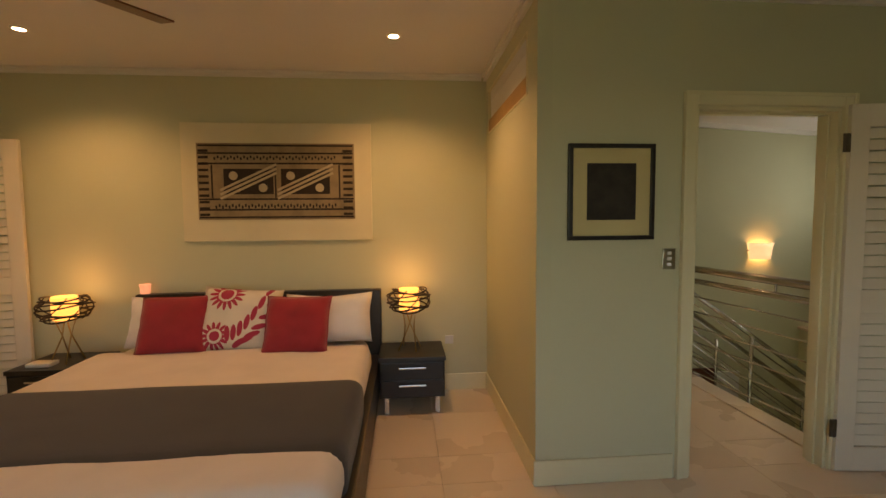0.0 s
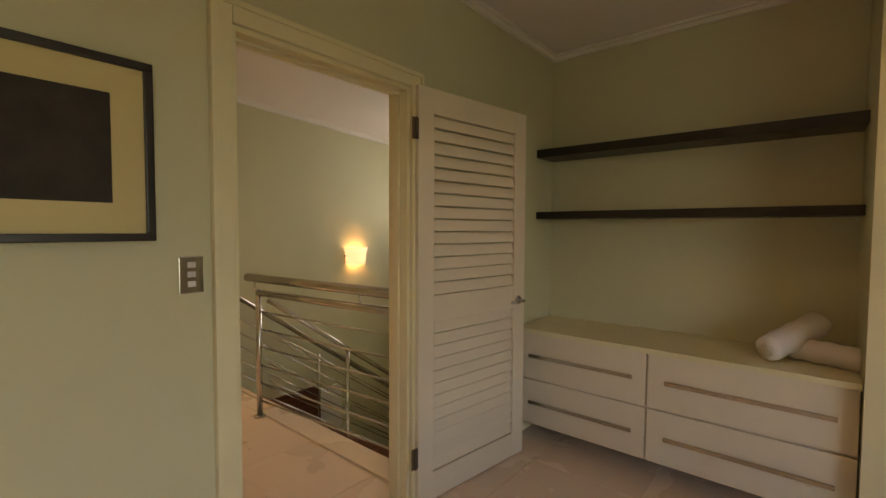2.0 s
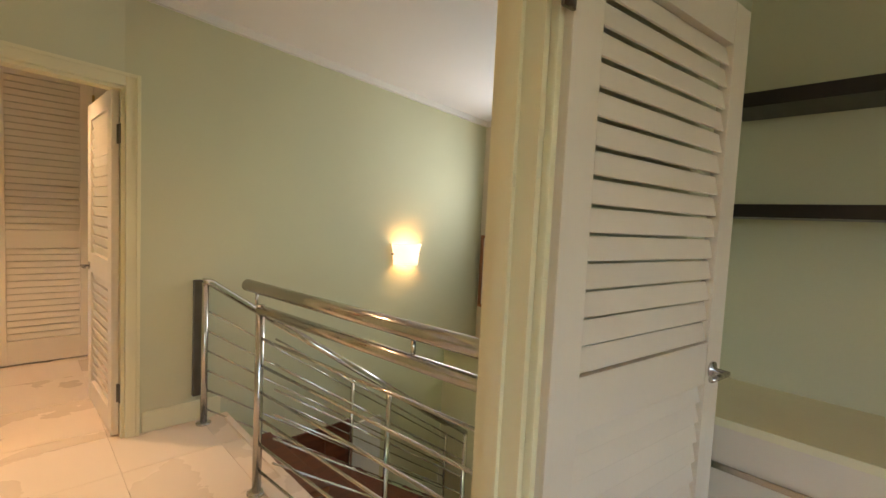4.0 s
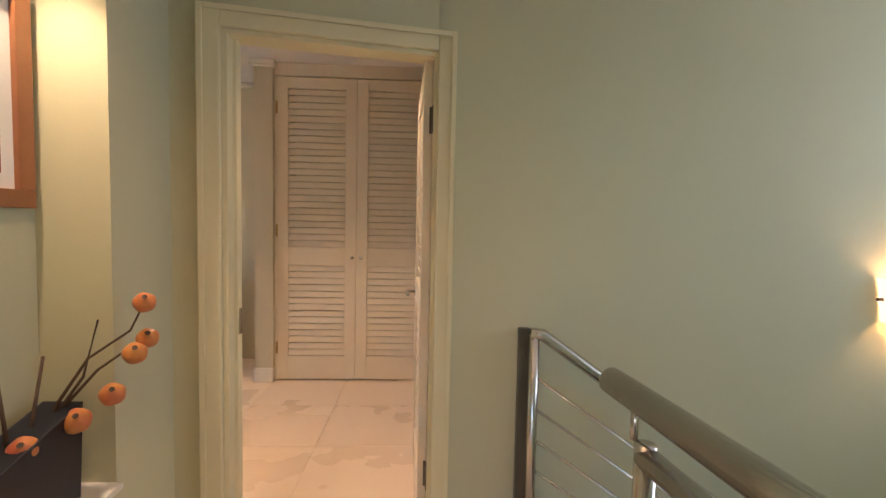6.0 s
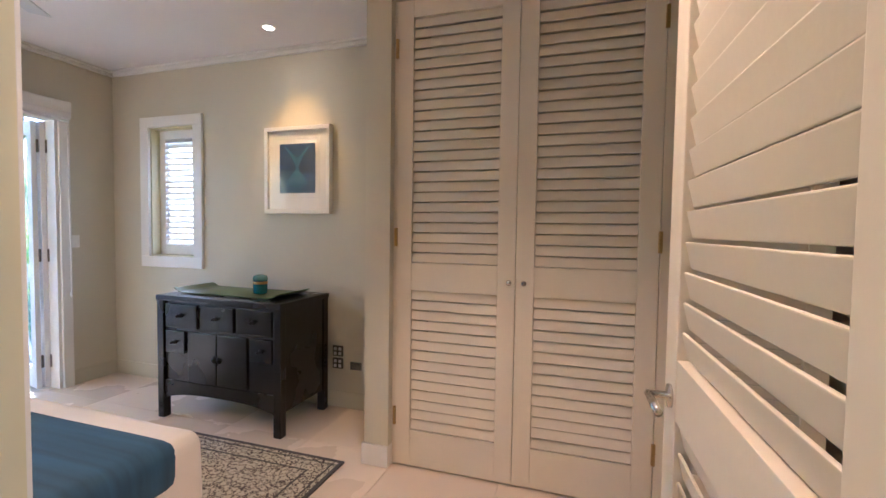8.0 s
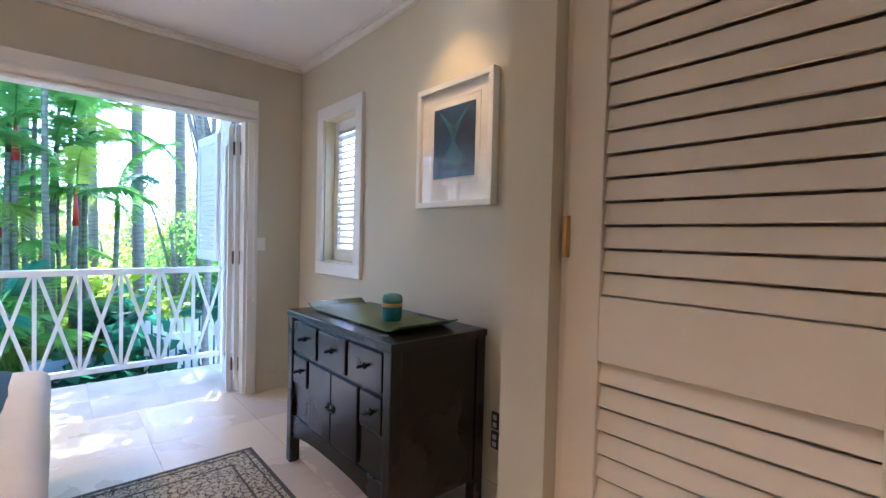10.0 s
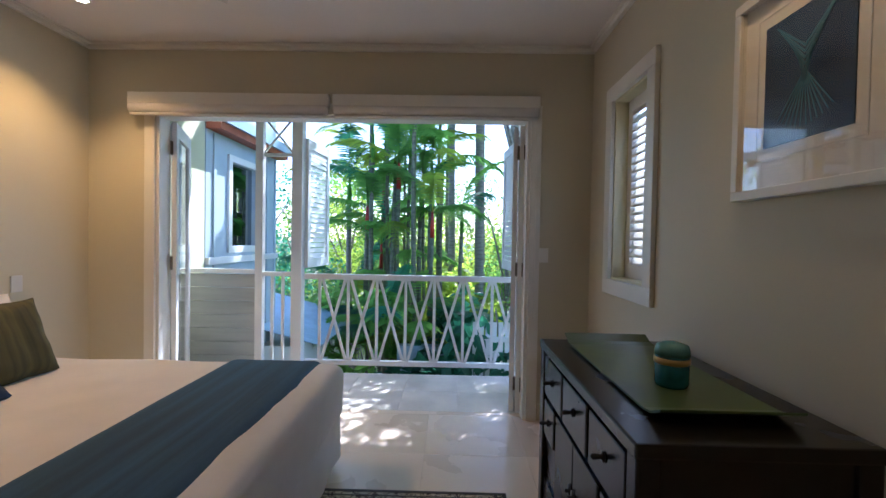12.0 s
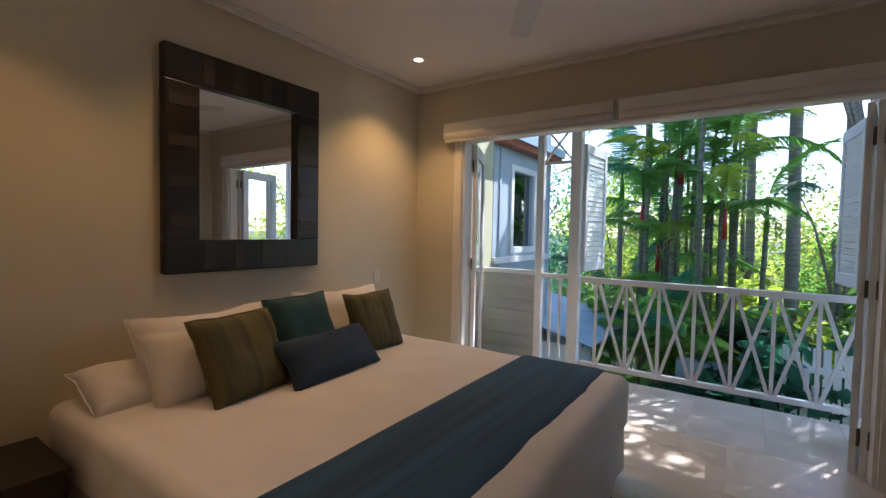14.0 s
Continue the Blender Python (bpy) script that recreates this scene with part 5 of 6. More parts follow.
for k in range(4):
    bm = bmesh.new()
    add_box(bm, 0.11, -0.05, -0.004, 0.64, 0.055, 0.004, Matrix.Rotation(radians(213 + 90 * k), 4, "Z") @ Matrix.Translation((0, 0, 2.39)) @ Matrix.Rotation(radians(8), 4, "X"), 0.003)
    part("blade", bm, M["plate"], fan, "pale grey blade")

YEL = (1.0, 0.56, 0.19)
downlight(-2.26, 1.93, 14, spot=110, color=YEL)
downlight(-0.93, 4.72, 2.4, target=(-0.93, 5.0, 1.6), spot=70, color=YEL)
# unseen fitting added to warm the bedhead wall
downlight(-0.95, 2.05, 6, spot=110, color=YEL)
downlight(-0.12, 1.92, 6, spot=80, color=(1.0, 0.52, 0.2))
downlight(0.8, 3.2, 10.0, spot=95, color=(1.0, 0.64, 0.36))
# unseen fitting added to lift the landing walls
downlight(1.1, 1.2, 3.0, 2.605, spot=130)

# ---- balcony doors, blind and balcony ----
y0, y1, zt = OPN
structure("trim_balcony_door", boxes((BAL, y0 - 0.075, 0, BAL + 0.022, y0, zt, None, 0.004), (BAL, y1, 0, BAL + 0.022, y1 + 0.075, zt, None, 0.004), (BAL, y0 - 0.075, zt, BAL + 0.022, y1 + 0.075, zt + 0.08, None, 0.004), (BAL - 0.12, y0, 0, BAL, y0 + 0.02, zt), (BAL - 0.12, y1 - 0.02, 0, BAL, y1, zt), (BAL - 0.12, y0 + 0.02, zt - 0.02, BAL, y1 - 0.02, zt)), M["trim"], "white painted balcony door frame", "trim")
bl = thing("roller_blind", pose(0, 0, 0), "pair of rolled up white blinds over the balcony doors", "blind")
ym = 3.24
for a, b in ((y0 - 0.15, ym - 0.015), (ym + 0.015, y1 + 0.05)):
    part("headrail", box(BAL + 0.024, a, 2.17, BAL + 0.09, b, 2.255, 0.006), M["trim"], bl)
    part("roll", tube([(BAL + 0.065, a + 0.01, 2.15), (BAL + 0.065, b - 0.01, 2.15)], 0.036, 16), M["linen"], bl, smooth=True)
    part("hem_bar", tube([(BAL + 0.08, a + 0.02, 2.105), (BAL + 0.08, b - 0.02, 2.105)], 0.011, 10), M["linen"], bl, smooth=True)
part("cord", tube([(BAL + 0.07, y1 + 0.03, 2.12), (BAL + 0.075, y1 + 0.032, 0.78)], 0.003, 6), M["trim"], bl)
part("cord_weight", lathe([(0.004, 0), (0.009, 0.02), (0.004, 0.05)], 8), M["trim"], bl, m=pose(BAL + 0.075, y1 + 0.032, 0.73))
M["bluewhite"] = mat("white_exterior_paint", (0.80, 0.80, 0.79), 0.5, 0.05, 3, 60, 0.08)


def glazed_leaf(name, m, w, h, t):
    """A white framed leaf with one tall pane held by thin beads."""
    door = thing(name, m, "white framed glass balcony door folded open", "door", "balcony doors")
    for x in (0, w - 0.085):
        part("stile", box(x, 0, 0, x + 0.085, t, h, 0.003), M["bluewhite"], door)
    for z0, z1 in ((0, 0.17), (h - 0.10, h)):
        part("rail", box(0.085, 0.001, z0, w - 0.085, t - 0.001, z1, 0.002), M["bluewhite"], door)
    for x in (0.085, w - 0.095):
        part("bead", box(x, 0.005, 0.17, x + 0.01, t - 0.005, h - 0.10, 0.002), M["bluewhite"], door)
    pane = part("pane", box(0.09, t / 2 - 0.003, 0.165, w - 0.09, t / 2 + 0.003, h - 0.095), M["glass"], door, "clear glass pane")
    pane.visible_shadow = False
    return door


for (px, py), rot in (((BAL - 0.10, y1 - 0.022), 166), ((BAL - 0.13, y1 - 0.065), 168), ((BAL - 0.10, y0 + 0.022), 204), ((BAL - 0.13, y0 + 0.066), 202)):
    s = glazed_leaf("glazed_balcony_door", pose(px, py, 0.01, 0, 0, rot), 0.60, 2.09, 0.034)
    for z in (0.16, 1.0, 1.85):
        hinge(s, 0.0, 0.0 if rot < 180 else 0.036, z, M["iron"])
BR = -3.85
br = thing("balcony_railing", pose(BR, 0, 0), "white timber balcony railing with crossed slender balusters", "railing")
part("top_rail", box(-0.035, 2.72, 0.88, 0.035, 5.25, 0.93, 0.006), M["bluewhite"], br)
part("bottom_rail", box(-0.025, 2.72, 0.075, 0.025, 5.25, 0.12, 0.005), M["bluewhite"], br)
PIT = 0.27
sl = finish(box(-0.012, -0.013, 0.10, 0.012, 0.013, 0.90, 0.003), "baluster", M["bluewhite"])
dz, dy = 0.80, PIT * 0.86
bm = bmesh.new()
add_box(bm, -0.009, -0.013, -math.hypot(dz, dy) / 2, 0.009, 0.013, math.hypot(dz, dy) / 2, None, 0.003)
dg = finish(bm, "baluster", M["bluewhite"])
ang = math.degrees(math.atan2(dy, dz))
for k in range(9):
    yb = 2.86 + PIT * k
    part("baluster", sl, None, br, m=pose(0, yb, 0))
    part("baluster", dg, None, br, m=pose(0.012, yb + PIT / 2, 0.50, -ang))
    part("baluster", dg, None, br, m=pose(-0.012, yb + PIT / 2, 0.50, ang))
for py, w in ((2.60, 0.10), (2.24, 0.07)):
    solid("balcony_post", box(BR - w / 2, py - w / 2 + 0.05, -0.1, BR + w / 2, py + w / 2 + 0.05, 2.7, 0.006), M["bluewhite"], "square white timber balcony post", "post", group="balcony posts")
br2 = thing("balcony_railing", pose(BR, 0, 0), "short white timber balcony railing between two posts", "railing")
part("top_rail", box(-0.03, 2.325, 0.90, 0.03, 2.60, 0.94, 0.005), M["bluewhite"], br2)
for py in (2.41, 2.51):
    part("baluster", sl, None, br2, m=pose(0, py, 0.01))
# the screen's shade is put into this grey board colour
M["boardshade"] = mat("shaded_grey_board_paint", (0.44, 0.45, 0.43), 0.65, 0.1, 4, 60, 0.12, stretch=(1, 0.3, 3))
bp = thing("balcony_screen", pose(BR, 0, 0), "boarded balcony side panel, grey for its shade, with a capping rail", "panel")
for k in range(7):
    part("board", box(-0.02, 1.46, 0.02 + k * 0.128, 0.012, 2.25, 0.142 + k * 0.128, 0.004), M["boardshade"], bp)
part("capping", box(-0.04, 1.46, 0.92, 0.04, 2.25, 0.96, 0.005), M["bluewhite"], bp)
for (px, py), rot in (((BR - 0.02, 2.735), 175), ((BR - 0.02, 4.70), 184.5)):
    louvre_leaf("hinged_shutter", pose(px, py, 0.98, 0, 0, rot), 0.55, 1.22, 0.03, [(0.09, 1.13)], 0.05, M["bluewhite"], "white louvred balcony shutter swung outwards", None, "shutter", "balcony shutters", 0.06)
    solid("balcony_post", box(BR - 0.045, py - 0.0, -0.1, BR + 0.045, py + 0.08, 2.7, 0.006), M["bluewhite"], "square white timber balcony post", "post", group="balcony posts") if py > 3 else None
structure("ceiling_balcony", boxes((-4.2, 1.46, 2.62, BAL - 0.12, 5.4, 2.72)), M["bluewhite"], "white boarded balcony soffit", "ceiling")
structure("lintel_balcony", boxes((BR - 0.06, 1.46, 2.45, BR + 0.06, 5.4, 2.62)), M["bluewhite"], "white balcony beam", "beam")

fr = thing("balcony_frieze", pose(BR, 0, 0), "white timber lattice frieze high between two balcony posts", "frieze")
for z in (2.02, 2.38):
    part("rail", box(-0.015, 2.326, z, 0.015, 2.599, z + 0.03, 0.003), M["bluewhite"], fr)
for e in (-1, 1):
    part("slat", tube([(0.006 * e, 2.33, 2.215 - 0.16 * e), (0.006 * e, 2.595, 2.215 + 0.16 * e)], 0.011, 6), M["bluewhite"], fr)

# ---- garden ----
M["grass"] = mat("garden_ground_cover", (0.10, 0.13, 0.04), 0.9, 0.3, 1.5, 20, 0.5, dark=(0.05, 0.04, 0.02))
M["leafa"] = mat("bright_green_leaf", (0.13, 0.29, 0.06), 0.5, 0.25, 2, 40, 0.1, dark=(0.04, 0.12, 0.02), rand=0.2)
M["leafb"] = mat("deep_green_leaf", (0.04, 0.15, 0.09), 0.4, 0.25, 2, 40, 0.1, rand=0.2)
M["leafc"] = mat("yellow_green_leaf", (0.22, 0.32, 0.04), 0.5, 0.25, 2, 40, 0.1, rand=0.2)
M["trunk"] = mat("grey_ringed_palm_trunk", (0.30, 0.28, 0.24), 0.85, 0.25, 5, 40, 0.4, stretch=(1, 1, 6))
M["canestem"] = mat("dark_green_cane_stem", (0.19, 0.20, 0.12), 0.6, 0.3, 5, 40, 0.2, stretch=(1, 1, 5))
M["redstem"] = mat("red_palm_crownshaft", (0.42, 0.03, 0.015), 0.4, 0.15, 6, 40, 0.1)
M["poolblue"] = mat("pale_blue_corrugated_roof", (0.35, 0.48, 0.58), 0.45, 0.1, 4, 40, 0.1)
M["terracotta"] = mat("terracotta_roof_paint", (0.40, 0.11, 0.05), 0.6, 0.15, 6, 50, 0.2)
for key in ("leafa", "leafb", "leafc"):
    nt_ = M[key].node_tree
    bs_ = nt_.nodes["Principled BSDF"]
    tr_ = nt_.nodes.new("ShaderNodeBsdfTranslucent")
    hs_ = nt_.nodes.new("ShaderNodeHueSaturation")
    hs_.inputs["Value"].default_value, hs_.inputs["Hue"].default_value = 2.4, 0.485
    mx_ = nt_.nodes.new("ShaderNodeMixShader")
    mx_.inputs[0].default_value = 0.6
    nt_.links.new(bs_.inputs["Base Color"].links[0].from_socket, hs_.inputs["Color"])
    nt_.links.new(hs_.outputs[0], tr_.inputs["Color"])
    nt_.links.new(bs_.outputs[0], mx_.inputs[1])
    nt_.links.new(tr_.outputs[0], mx_.inputs[2])
    nt_.links.new(mx_.outputs[0], nt_.nodes["Material Output"].inputs["Surface"])
GZ = -3.0
structure("ground", boxes((-600, -600, GZ - 0.2, -2.9, 600, GZ), (-2.9, -600, GZ - 0.2, 600, 600, GZ - 0.05)), M["grass"], "shaded garden ground with low green cover", "ground")


def mesh_of(name, verts, faces, material):
    me = bpy.data.meshes.new(name)
    me.from_pydata(verts, [], faces)
    me.materials.append(material)
    return me


def frond(length, leaflets, width, droop, rng):
    """One palm frond along +x, arching down, with folded leaflets."""
    V, Fc = [], []

    def spine(s):
        return Vector((length * (s - 0.18 * s * s), 0, length * (0.45 * s - droop * s * s)))

    n = 8
    for k in range(n + 1):
        p, r = spine(k / n), 0.018 * (1 - 0.8 * k / n)
        V += [p + Vector((0, r, 0)), p + Vector((0, -r, 0)), p + Vector((0, 0, -r))]
    for k in range(n):
        a, b = 3 * k, 3 * k + 3
        Fc += [(a, a + 1, b + 1, b), (a + 1, a + 2, b + 2, b + 1), (a + 2, a, b, b + 2)]
    for k in range(leaflets):
        s = 0.12 + 0.86 * k / leaflets
        p = spine(s)
        L = width * math.sin(math.pi * (0.15 + 0.8 * s)) * rng.uniform(0.85, 1.1)
        for side in (-1, 1):
            tip = p + Vector((0.42 * L, side * L * 0.85, -0.55 * L + rng.uniform(-0.06, 0.06)))
            mid = p.lerp(tip, 0.45) + Vector((0, 0, 0.04))
            w = Vector((0.010, 0, 0.004))
            i = len(V)
            V += [p - w, p + w, mid + w * 1.3, mid - w * 1.3, tip]
            Fc += [(i, i + 1, i + 2, i + 3), (i + 3, i + 2, i + 4)]
    return V, Fc


prng = random.Random(11)
FRONDS = [mesh_of("frond", *frond(prng.uniform(1.8, 2.5), 52, 0.5, prng.uniform(0.5, 0.95), prng), M[k]) for k in ("leafa", "leafa", "leafb", "leafc")]


def palm(x, y, h, stem, label, crown=9, red=False, size=1.0, lean=0.0):
    t = thing("palm", pose(x, y, GZ), label, "palm tree", "garden palms")
    rng = random.Random(int(x * 31 + y * 77 + h * 13))
    pts = [(lean * (k / 6) ** 2, 0.03 * math.sin(k), h * k / 6) for k in range(7)]
    part("trunk", tube(pts, [stem * (1.15 - 0.05 * k) for k in range(7)], 10), M["canestem"] if stem < 0.055 else M["trunk"], t, smooth=True)
    top = Vector(pts[-1])
    part("crownshaft", tube([top, top + Vector((0, 0, 0.35 * size)), top + Vector((0, 0, 0.75 * size))], [stem * 0.95, stem * 0.8, stem * 0.35], 10), M["redstem"] if red else M["leafa"], t, "red crownshaft" if red else "green crownshaft", True)
    for k in range(crown):
        me = FRONDS[rng.randrange(4)]
        part("frond", me, None, t, m=pose(top.x, top.y, top.z + 0.6 * size, 0, rng.uniform(-68, 8), 360 * k / crown + rng.uniform(-15, 15)) @ Matrix.Scale(size * rng.uniform(0.85, 1.15), 4))
    return t


def leaves(rng, centre, spread, n, size, V, Fc):
    """Adds n small folded leaves round a centre."""
    for _ in range(n):
        d = Vector((rng.gauss(0, 1), rng.gauss(0, 1), rng.gauss(0, 1))).normalized() * rng.uniform(0.2, 1) ** 0.5
        p = Vector(centre) + Vector((d.x * spread[0], d.y * spread[1], d.z * spread[2]))
        a = Vector((rng.gauss(0, 1), rng.gauss(0, 1), rng.gauss(-0.4, 0.6))).normalized()
        b = a.cross(Vector((rng.gauss(0, 1), rng.gauss(0, 1), rng.gauss(0, 1)))).normalized()
        c = a.cross(b)
        L, w = size * rng.uniform(0.6, 1.3), size * 0.32
        i = len(V)
        V += [p, p + a * L * 0.5 + b * w + c * 0.12 * L, p + a * L, p + a * L * 0.5 - b * w + c * 0.12 * L]
        Fc += [(i, i + 1, i + 2), (i, i + 2, i + 3)]


def broadleaf(x, y, h, spread, n, size, key, label, clumps=7, stem=0.07, low=0.38):
    t = thing("tree", pose(x, y, GZ), label, "tree", "garden trees")
    rng = random.Random(int(abs(x) * 57 + abs(y) * 91 + n))
    pts = [(0.06 * math.sin(k * 1.3), 0.06 * math.cos(k * 1.7), h * 0.8 * k / 5) for k in range(6)]
    part("trunk", tube(pts, [stem * (1.2 - 0.15 * k) for k in range(6)], 9), M["trunk"], t, smooth=True)
    V, Fc = [], []
    for c in range(clumps):
        a, r = rng.uniform(0, 6.28), spread * rng.uniform(0.25, 0.9)
        z = h * rng.uniform(low, 1.0)
        tip = (r * math.cos(a), r * math.sin(a), z)
        part("limb", tube([(0.03, 0, z * 0.62), (tip[0] * 0.5, tip[1] * 0.5, z * 0.86), tip], [stem * 0.45, stem * 0.3, stem * 0.12], 6), M["trunk"], t, smooth=True)
        leaves(rng, tip, (spread * 0.46, spread * 0.46, spread * 0.34), n // clumps, size, V, Fc)
    part("crown", mesh_of("crown", V, Fc, M[key]), None, t)
    return t


# tall slender palms behind the balcony
for x, y, h, s, red, ln in ((-8.2, 2.5, 4.4, 0.05, True, 0.1), (-8.5, 2.9, 4.0, 0.05, True, -0.1), (-8.0, 3.1, 5.2, 0.05, True, 0.0), (-8.9, 3.35, 3.4, 0.05, True, 0.15), (-8.3, 3.5, 4.8, 0.05, False, 0.0), (-9.4, 1.9, 5.0, 0.06, False, 0.2), (-7.9, 3.75, 4.3, 0.045, True, 0.1), (-8.8, 2.7, 4.9, 0.045, True, 0.0), (-8.6, 3.9, 5.4, 0.045, False, 0.1), (-8.1, 2.75, 3.7, 0.04, True, -0.15), (-8.4, 4.3, 4.4, 0.045, False, 0.0)):
    palm(x, y, h, s, "clumping palm with slim ringed stems and arching fronds" if not red else "clumping palm with bright red crownshafts", 5, red, 0.75, ln)
for x, y, h, s in ((-7.4, 3.0, 2.2, 0.05), (-8.6, 2.2, 2.6, 0.05), (-7.9, 3.6, 1.9, 0.05), (-9.5, 4.7, 9.0, 0.10), (-10.5, 5.6, 9.5, 0.11), (-11.0, 4.1, 9.0, 0.09), (-12.0, 6.4, 10, 0.10), (-9.0, 6.3, 9.2, 0.10), (-12.5, 3.0, 9, 0.09), (-8.4, 7.4, 9, 0.1), (-11.5, 8.0, 9.4, 0.1), (-7.6, 9.4, 9.2, 0.11)):
    palm(x, y, h, s, "tall palm with a straight grey trunk" if h > 4 else "low feathery palm with arching bright fronds", 7 if h > 4 else 9, False, 1.0 if h > 4 else 0.8)
for x, y, h, sp, n, sz, key in ((-13, 1.0, 6.5, 2.2, 3200, 0.12, "leafc"), (-15, 4.5, 5.0, 2.4, 3000, 0.12, "leafc"), (-14, 8, 5.5, 2.4, 3000, 0.12, "leafa"), (-10.5, 9.5, 6.0, 2.2, 3200, 0.12, "leafa"), (-16, -1.5, 7, 3.0, 3600, 0.15, "leafa"), (-7.4, 6.9, 5.8, 1.7, 3000, 0.09, "leafa"), (-9.3, 11.5, 7, 2.6, 3400, 0.14, "leafc"), (-13, 12, 7, 3, 3600, 0.15, "leafa"), (-19, 3, 7, 3.0, 3600, 0.15, "leafa"), (-18, 9, 7, 3.0, 3600, 0.15, "leafc"), (-9.6, 5.3, 5.4, 1.3, 2000, 0.085, "leafa"), (-10.3, 6.9, 5.8, 1.5, 2200, 0.09, "leafc"), (-12.2, 4.9, 5.4, 1.9, 2600, 0.10, "leafc"), (-11.6, 6.4, 5.0, 1.7, 2600, 0.10, "leafa"), (-13.5, 3.6, 4.8, 1.9, 2600, 0.11, "leafc"), (-10.2, -0.6, 6.5, 2.0, 2600, 0.12, "leafb"), (-6.2, 6.8, 4.6, 1.3, 1800, 0.11, "leafb")):
    broadleaf(x, y, h, sp, n, sz, key, "leafy garden tree with a spreading open crown", 9)
# thin dark canes of the clump, crowns hanging into view
for k in range(12):
    palm(-8.9 + 1.3 * ((k * 0.37) % 1.0), 2.35 + 0.135 * k, 5.2 + 2.2 * ((k * 0.61) % 1.0), 0.028 + 0.008 * (k % 3), "clumping palm with thin dark canes", 3, k % 3 == 0, 0.8, 0.25 * ((k % 5) - 2) / 2)
# bright hedge of foliage behind
for k in range(9):
    broadleaf(-15.5 - 1.5 * (k % 3), -2.0 + 1.7 * k, 4.3 + 0.5 * (k % 4), 2.0, 2600, 0.15, "leafc" if k % 3 else "leafa", "sunlit yellow-green garden tree", 10)
# tall open trees added up-sun, crowns out of view, to dapple the balcony
for x, y, h in ((-6.6, 5.8, 9.6), (-5.9, 5.1, 9.0)):
    broadleaf(x, y, h, 1.7, 2400, 0.12, "leafa", "tall slender tree added to dapple the sun, crown above the view", 9, 0.05, 0.74)
# bare slim palm stems whose crowns rise above the view
crng = random.Random(23)
for k in range(6):
    palm(crng.uniform(-12.5, -9.2), 2.2 + 0.9 * k + crng.uniform(-0.15, 0.15), crng.uniform(7.2, 9.0), crng.uniform(0.045, 0.08), "tall slim palm with a bare grey-green stem", 6, k % 4 == 0, 0.9, crng.uniform(-0.4, 0.4))
# big-leaved shrubs below the balcony
for x, y, h, sp, n, sz, key in ((-7.2, 4.9, 3.9, 0.9, 420, 0.30, "leafb"), (-7.5, 3.9, 3.3, 0.9, 420, 0.28, "leafb"), (-7.6, 2.6, 3.2, 0.9, 420, 0.3, "leafa"), (-9.0, 4.2, 3.6, 1.3, 700, 0.3, "leafc"), (-6.4, 3.6, 2.2, 1.0, 420, 0.32, "leafb"), (-5.6, 3.9, 1.9, 0.8, 260, 0.3, "leafb"), (-10.5, 3.2, 3.6, 1.4, 800, 0.28, "leafc"), (-10.5, 6.6, 3.4, 1.4, 800, 0.28, "leafa")):
    broadleaf(x, y, h, sp, n, sz, key, "dark big-leaved garden shrub", 8, 0.03)

# pale roofs and fence
hut = thing("garden_shed", pose(-8.0, 0.45, GZ + 0.3), "low pale blue garden building with a corrugated roof", "shed")
part("wall", box(0.1, 0.1, -0.3, 2.2, 1.5, 2.45, 0.01), M["bluewhite"], hut)
n = 60
bm = sheet([[(2.4 * i / n - 0.05, y, z + 0.015 * math.sin(i * 2.1)) for i in range(n + 1)] for y, z in ((-0.1, 3.0), (1.9, 2.5))], (0, 0, 0.012))
part("roof", bm, M["poolblue"], hut, "pale blue corrugated roof", True)
fe = thing("fence", pose(-6.6, 4.45, GZ), "pale blue-white picket fence among the plants", "fence")
pk = finish(box(0, 0, 0, 0.02, 0.075, 3.0, 0.004), "picket", M["bluewhite"])
for k in range(46):
    part("picket", pk, None, fe, m=pose(0.0, k * 0.1, 0))
for z in (0.5, 2.7):
    part("rail", box(0.02, 0, z, 0.06, 4.6, z + 0.08), M["bluewhite"], fe)
pw = solid("garden_wall", box(-7.4, 3.2, GZ, -7.2, 4.3, GZ + 2.45, 0.01), M["poolblue"], "pale blue rendered garden wall", "garden wall")

# neighbouring wing of the house
wing = thing("house_wing", pose(0, 0, 0), "pale blue-white boarded wing of the house beside the balcony", "house")
WYF = 1.45
M["wingpaint"] = mat("pale_blue_grey_board_paint", (0.46, 0.55, 0.62), 0.6, 0.06, 3, 60, 0.1)
part("wall", boxes((-6.3, WYF - 2.5, GZ, -5.62, WYF, 3.2), (-4.95, WYF - 2.5, GZ, -4.42, WYF, 3.2), (-5.62, WYF - 2.5, GZ, -4.95, WYF, 1.15), (-5.62, WYF - 2.5, 2.15, -4.95, WYF, 3.2), (-5.62, WYF - 2.5, 1.15, -4.95, WYF - 0.12, 2.15)), M["wingpaint"], wing)
for k in range(9):
    x = -6.28 + k * 0.28
    if not (-5.75 < x < -4.85) and x < -4.5:
        part("cover_strip", box(x, WYF, GZ, x + 0.045, WYF + 0.02, 2.4), M["wingpaint"], wing)
wd = part("window", boxes((-5.70, WYF, 1.07, -4.87, WYF + 0.03, 1.15, None, 0.004), (-5.70, WYF, 2.15, -4.87, WYF + 0.03, 2.23, None, 0.004), (-5.70, WYF, 1.15, -5.62, WYF + 0.03, 2.15, None, 0.004), (-4.95, WYF, 1.15, -4.87, WYF + 0.03, 2.15, None, 0.004)), M["bluewhite"], wing, "white window frame")
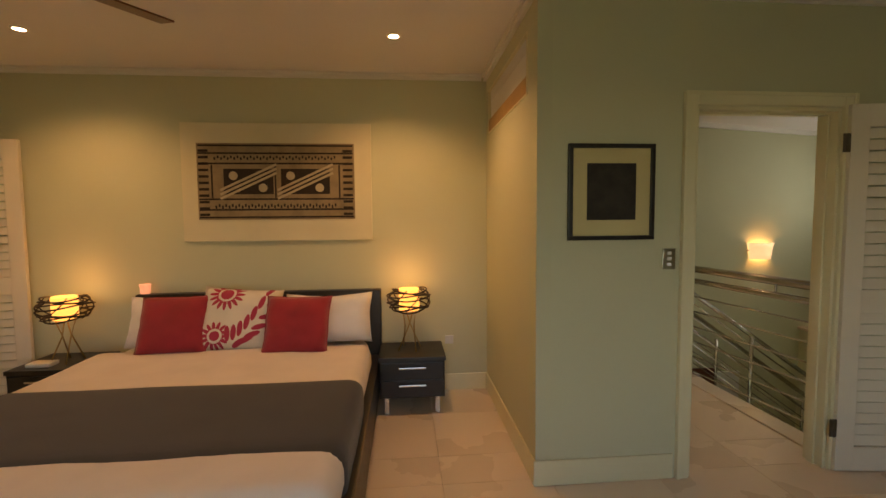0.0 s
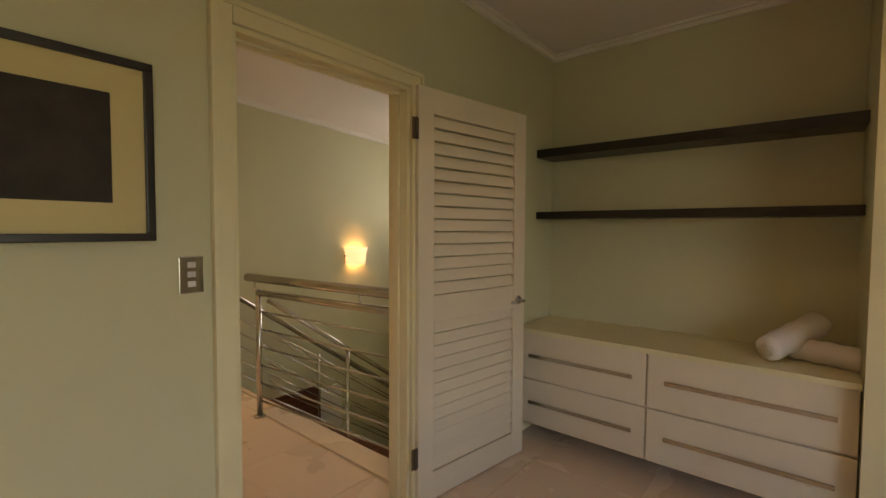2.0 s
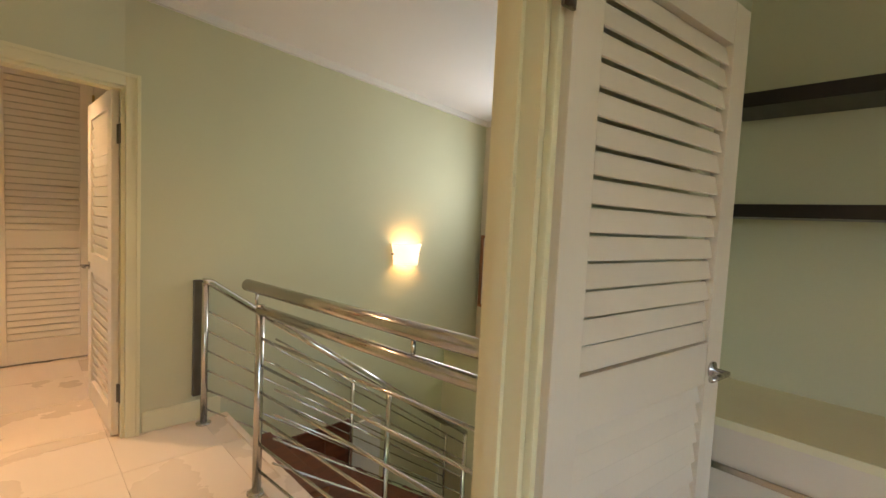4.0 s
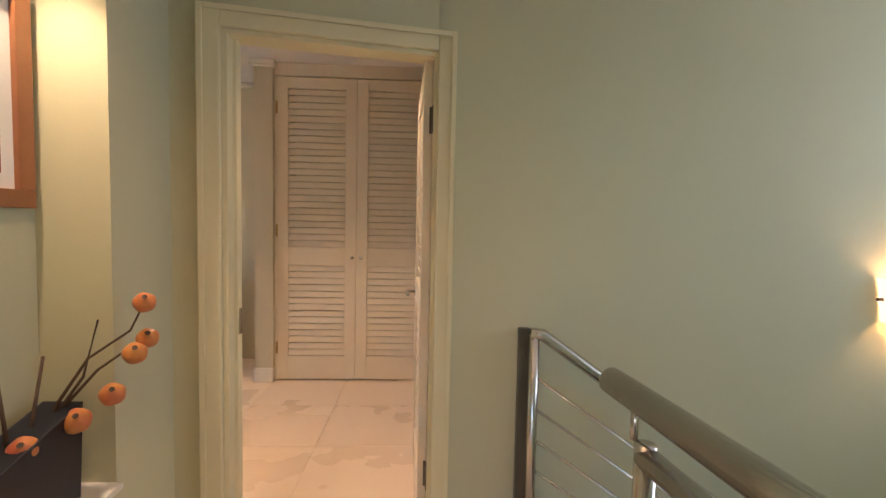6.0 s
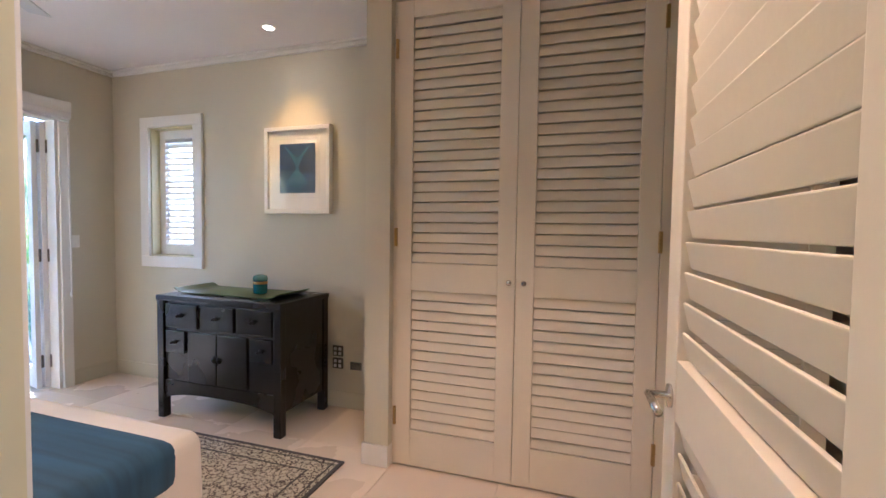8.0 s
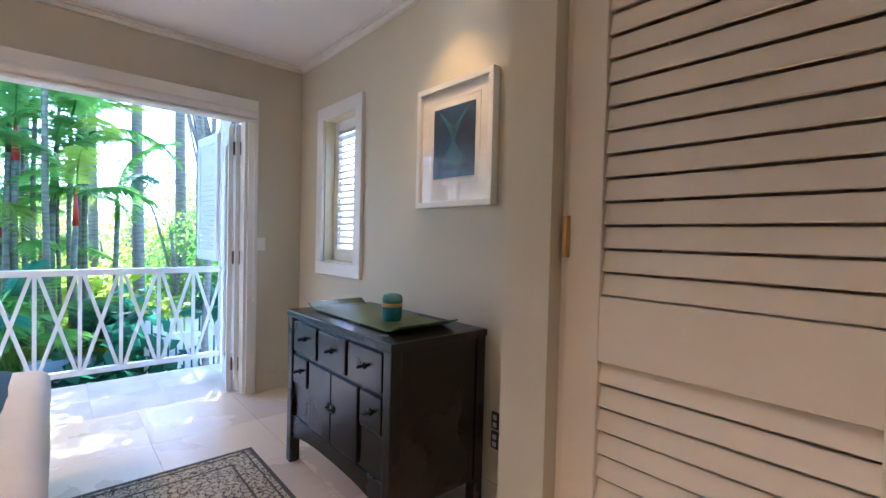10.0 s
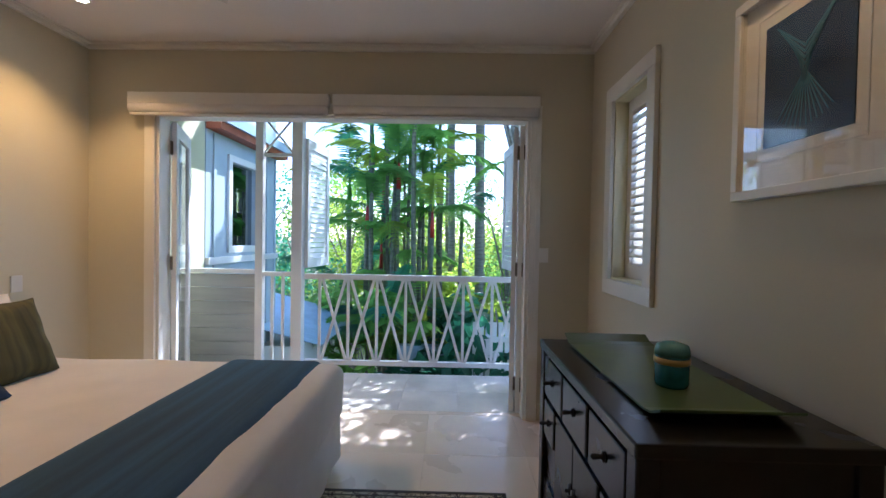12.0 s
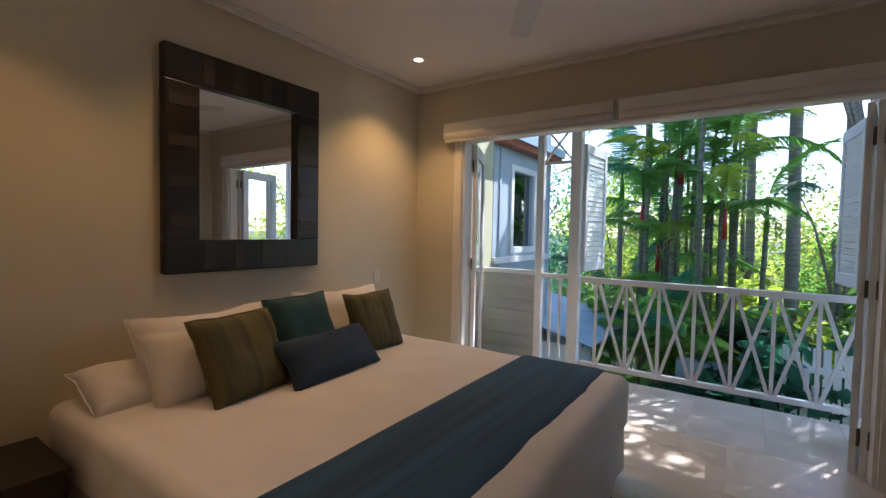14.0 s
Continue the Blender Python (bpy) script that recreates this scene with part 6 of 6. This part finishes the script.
part("pane", box(-5.62, WYF - 0.06, 1.15, -4.95, WYF - 0.05, 2.15), M["darkglass"] if "darkglass" in M else M.setdefault("darkglass", mat("dark_window_glass", (0.30, 0.33, 0.34), 0.03, 0.0, 5, 60, 0, metal=1.0)), wd)
part("string_course", box(-6.32, WYF, 0.95, -4.42, WYF + 0.04, 1.03, 0.004), M["bluewhite"], wing)
part("soffit", box(-6.36, WYF - 2.5, 2.42, -4.42, WYF + 0.16, 2.50), M["terracotta"], wing, "red-brown eaves lining")
part("roof", box(-6.40, WYF - 2.5, 2.50, -4.42, WYF + 0.2, 2.62), M["poolblue"], wing)

# ---- floor tiles, last ----
cuts = {}


def tiles(parent, x0, y0, x1, y1, ox=0.0, oy=0.0, material=None, s=0.6):
    """Square tiles over a rectangle; cut ones share meshes by size."""
    material = material or M["tile"]
    i0, j0 = math.floor((x0 - ox) / s), math.floor((y0 - oy) / s)
    i = i0
    while ox + i * s < x1 - 0.005:
        j = j0
        while oy + j * s < y1 - 0.005:
            a, b = max(x0, ox + i * s), max(y0, oy + j * s)
            w, d = min(x1, ox + (i + 1) * s) - a, min(y1, oy + (j + 1) * s) - b
            if w > 0.01 and d > 0.01:
                key = (round(w, 3), round(d, 3), material.name)
                if key not in cuts:
                    cuts[key] = finish(box(0, 0, -0.008, w - 0.0018, d - 0.0018, 0.0, 0.0008), "tile", material)
                part("tile", cuts[key], None, parent, m=pose(a, b, 0))
            j += 1
        i += 1


OB = bpy.data.objects
tiles(OB["floor_one"], -3.9, -1.8, SHELFW, 0.06, 0.1, -0.25)
tiles(OB["floor_one"], -3.9, 0.06, 0.0, HEAD, 0.1, -0.25)
tiles(OB["floor_one"], WEST1, SOUTH1, SHELFW, -1.8, 0.1, -0.25)
tiles(OB["floor_landing"], NICHE, 0.06, 1.78, D2Y + 0.06, 0.1, -0.25)
tiles(OB["floor_landing"], 1.78, 1.60, 1.90, D2Y + 0.06, 0.1, -0.25)
tiles(OB["floor_two"], BAL - 0.12, D2Y + 0.06, 2.2, CHW, 0.1, -0.25)
tiles(OB["floor_two"], BAL - 0.12, MIRW, 0.165, D2Y + 0.06, 0.1, -0.25)
tiles(OB["floor_balcony"], -3.84, 1.46, BAL - 0.12, 5.3, -3.84, 1.46, M["deck"], 0.45)
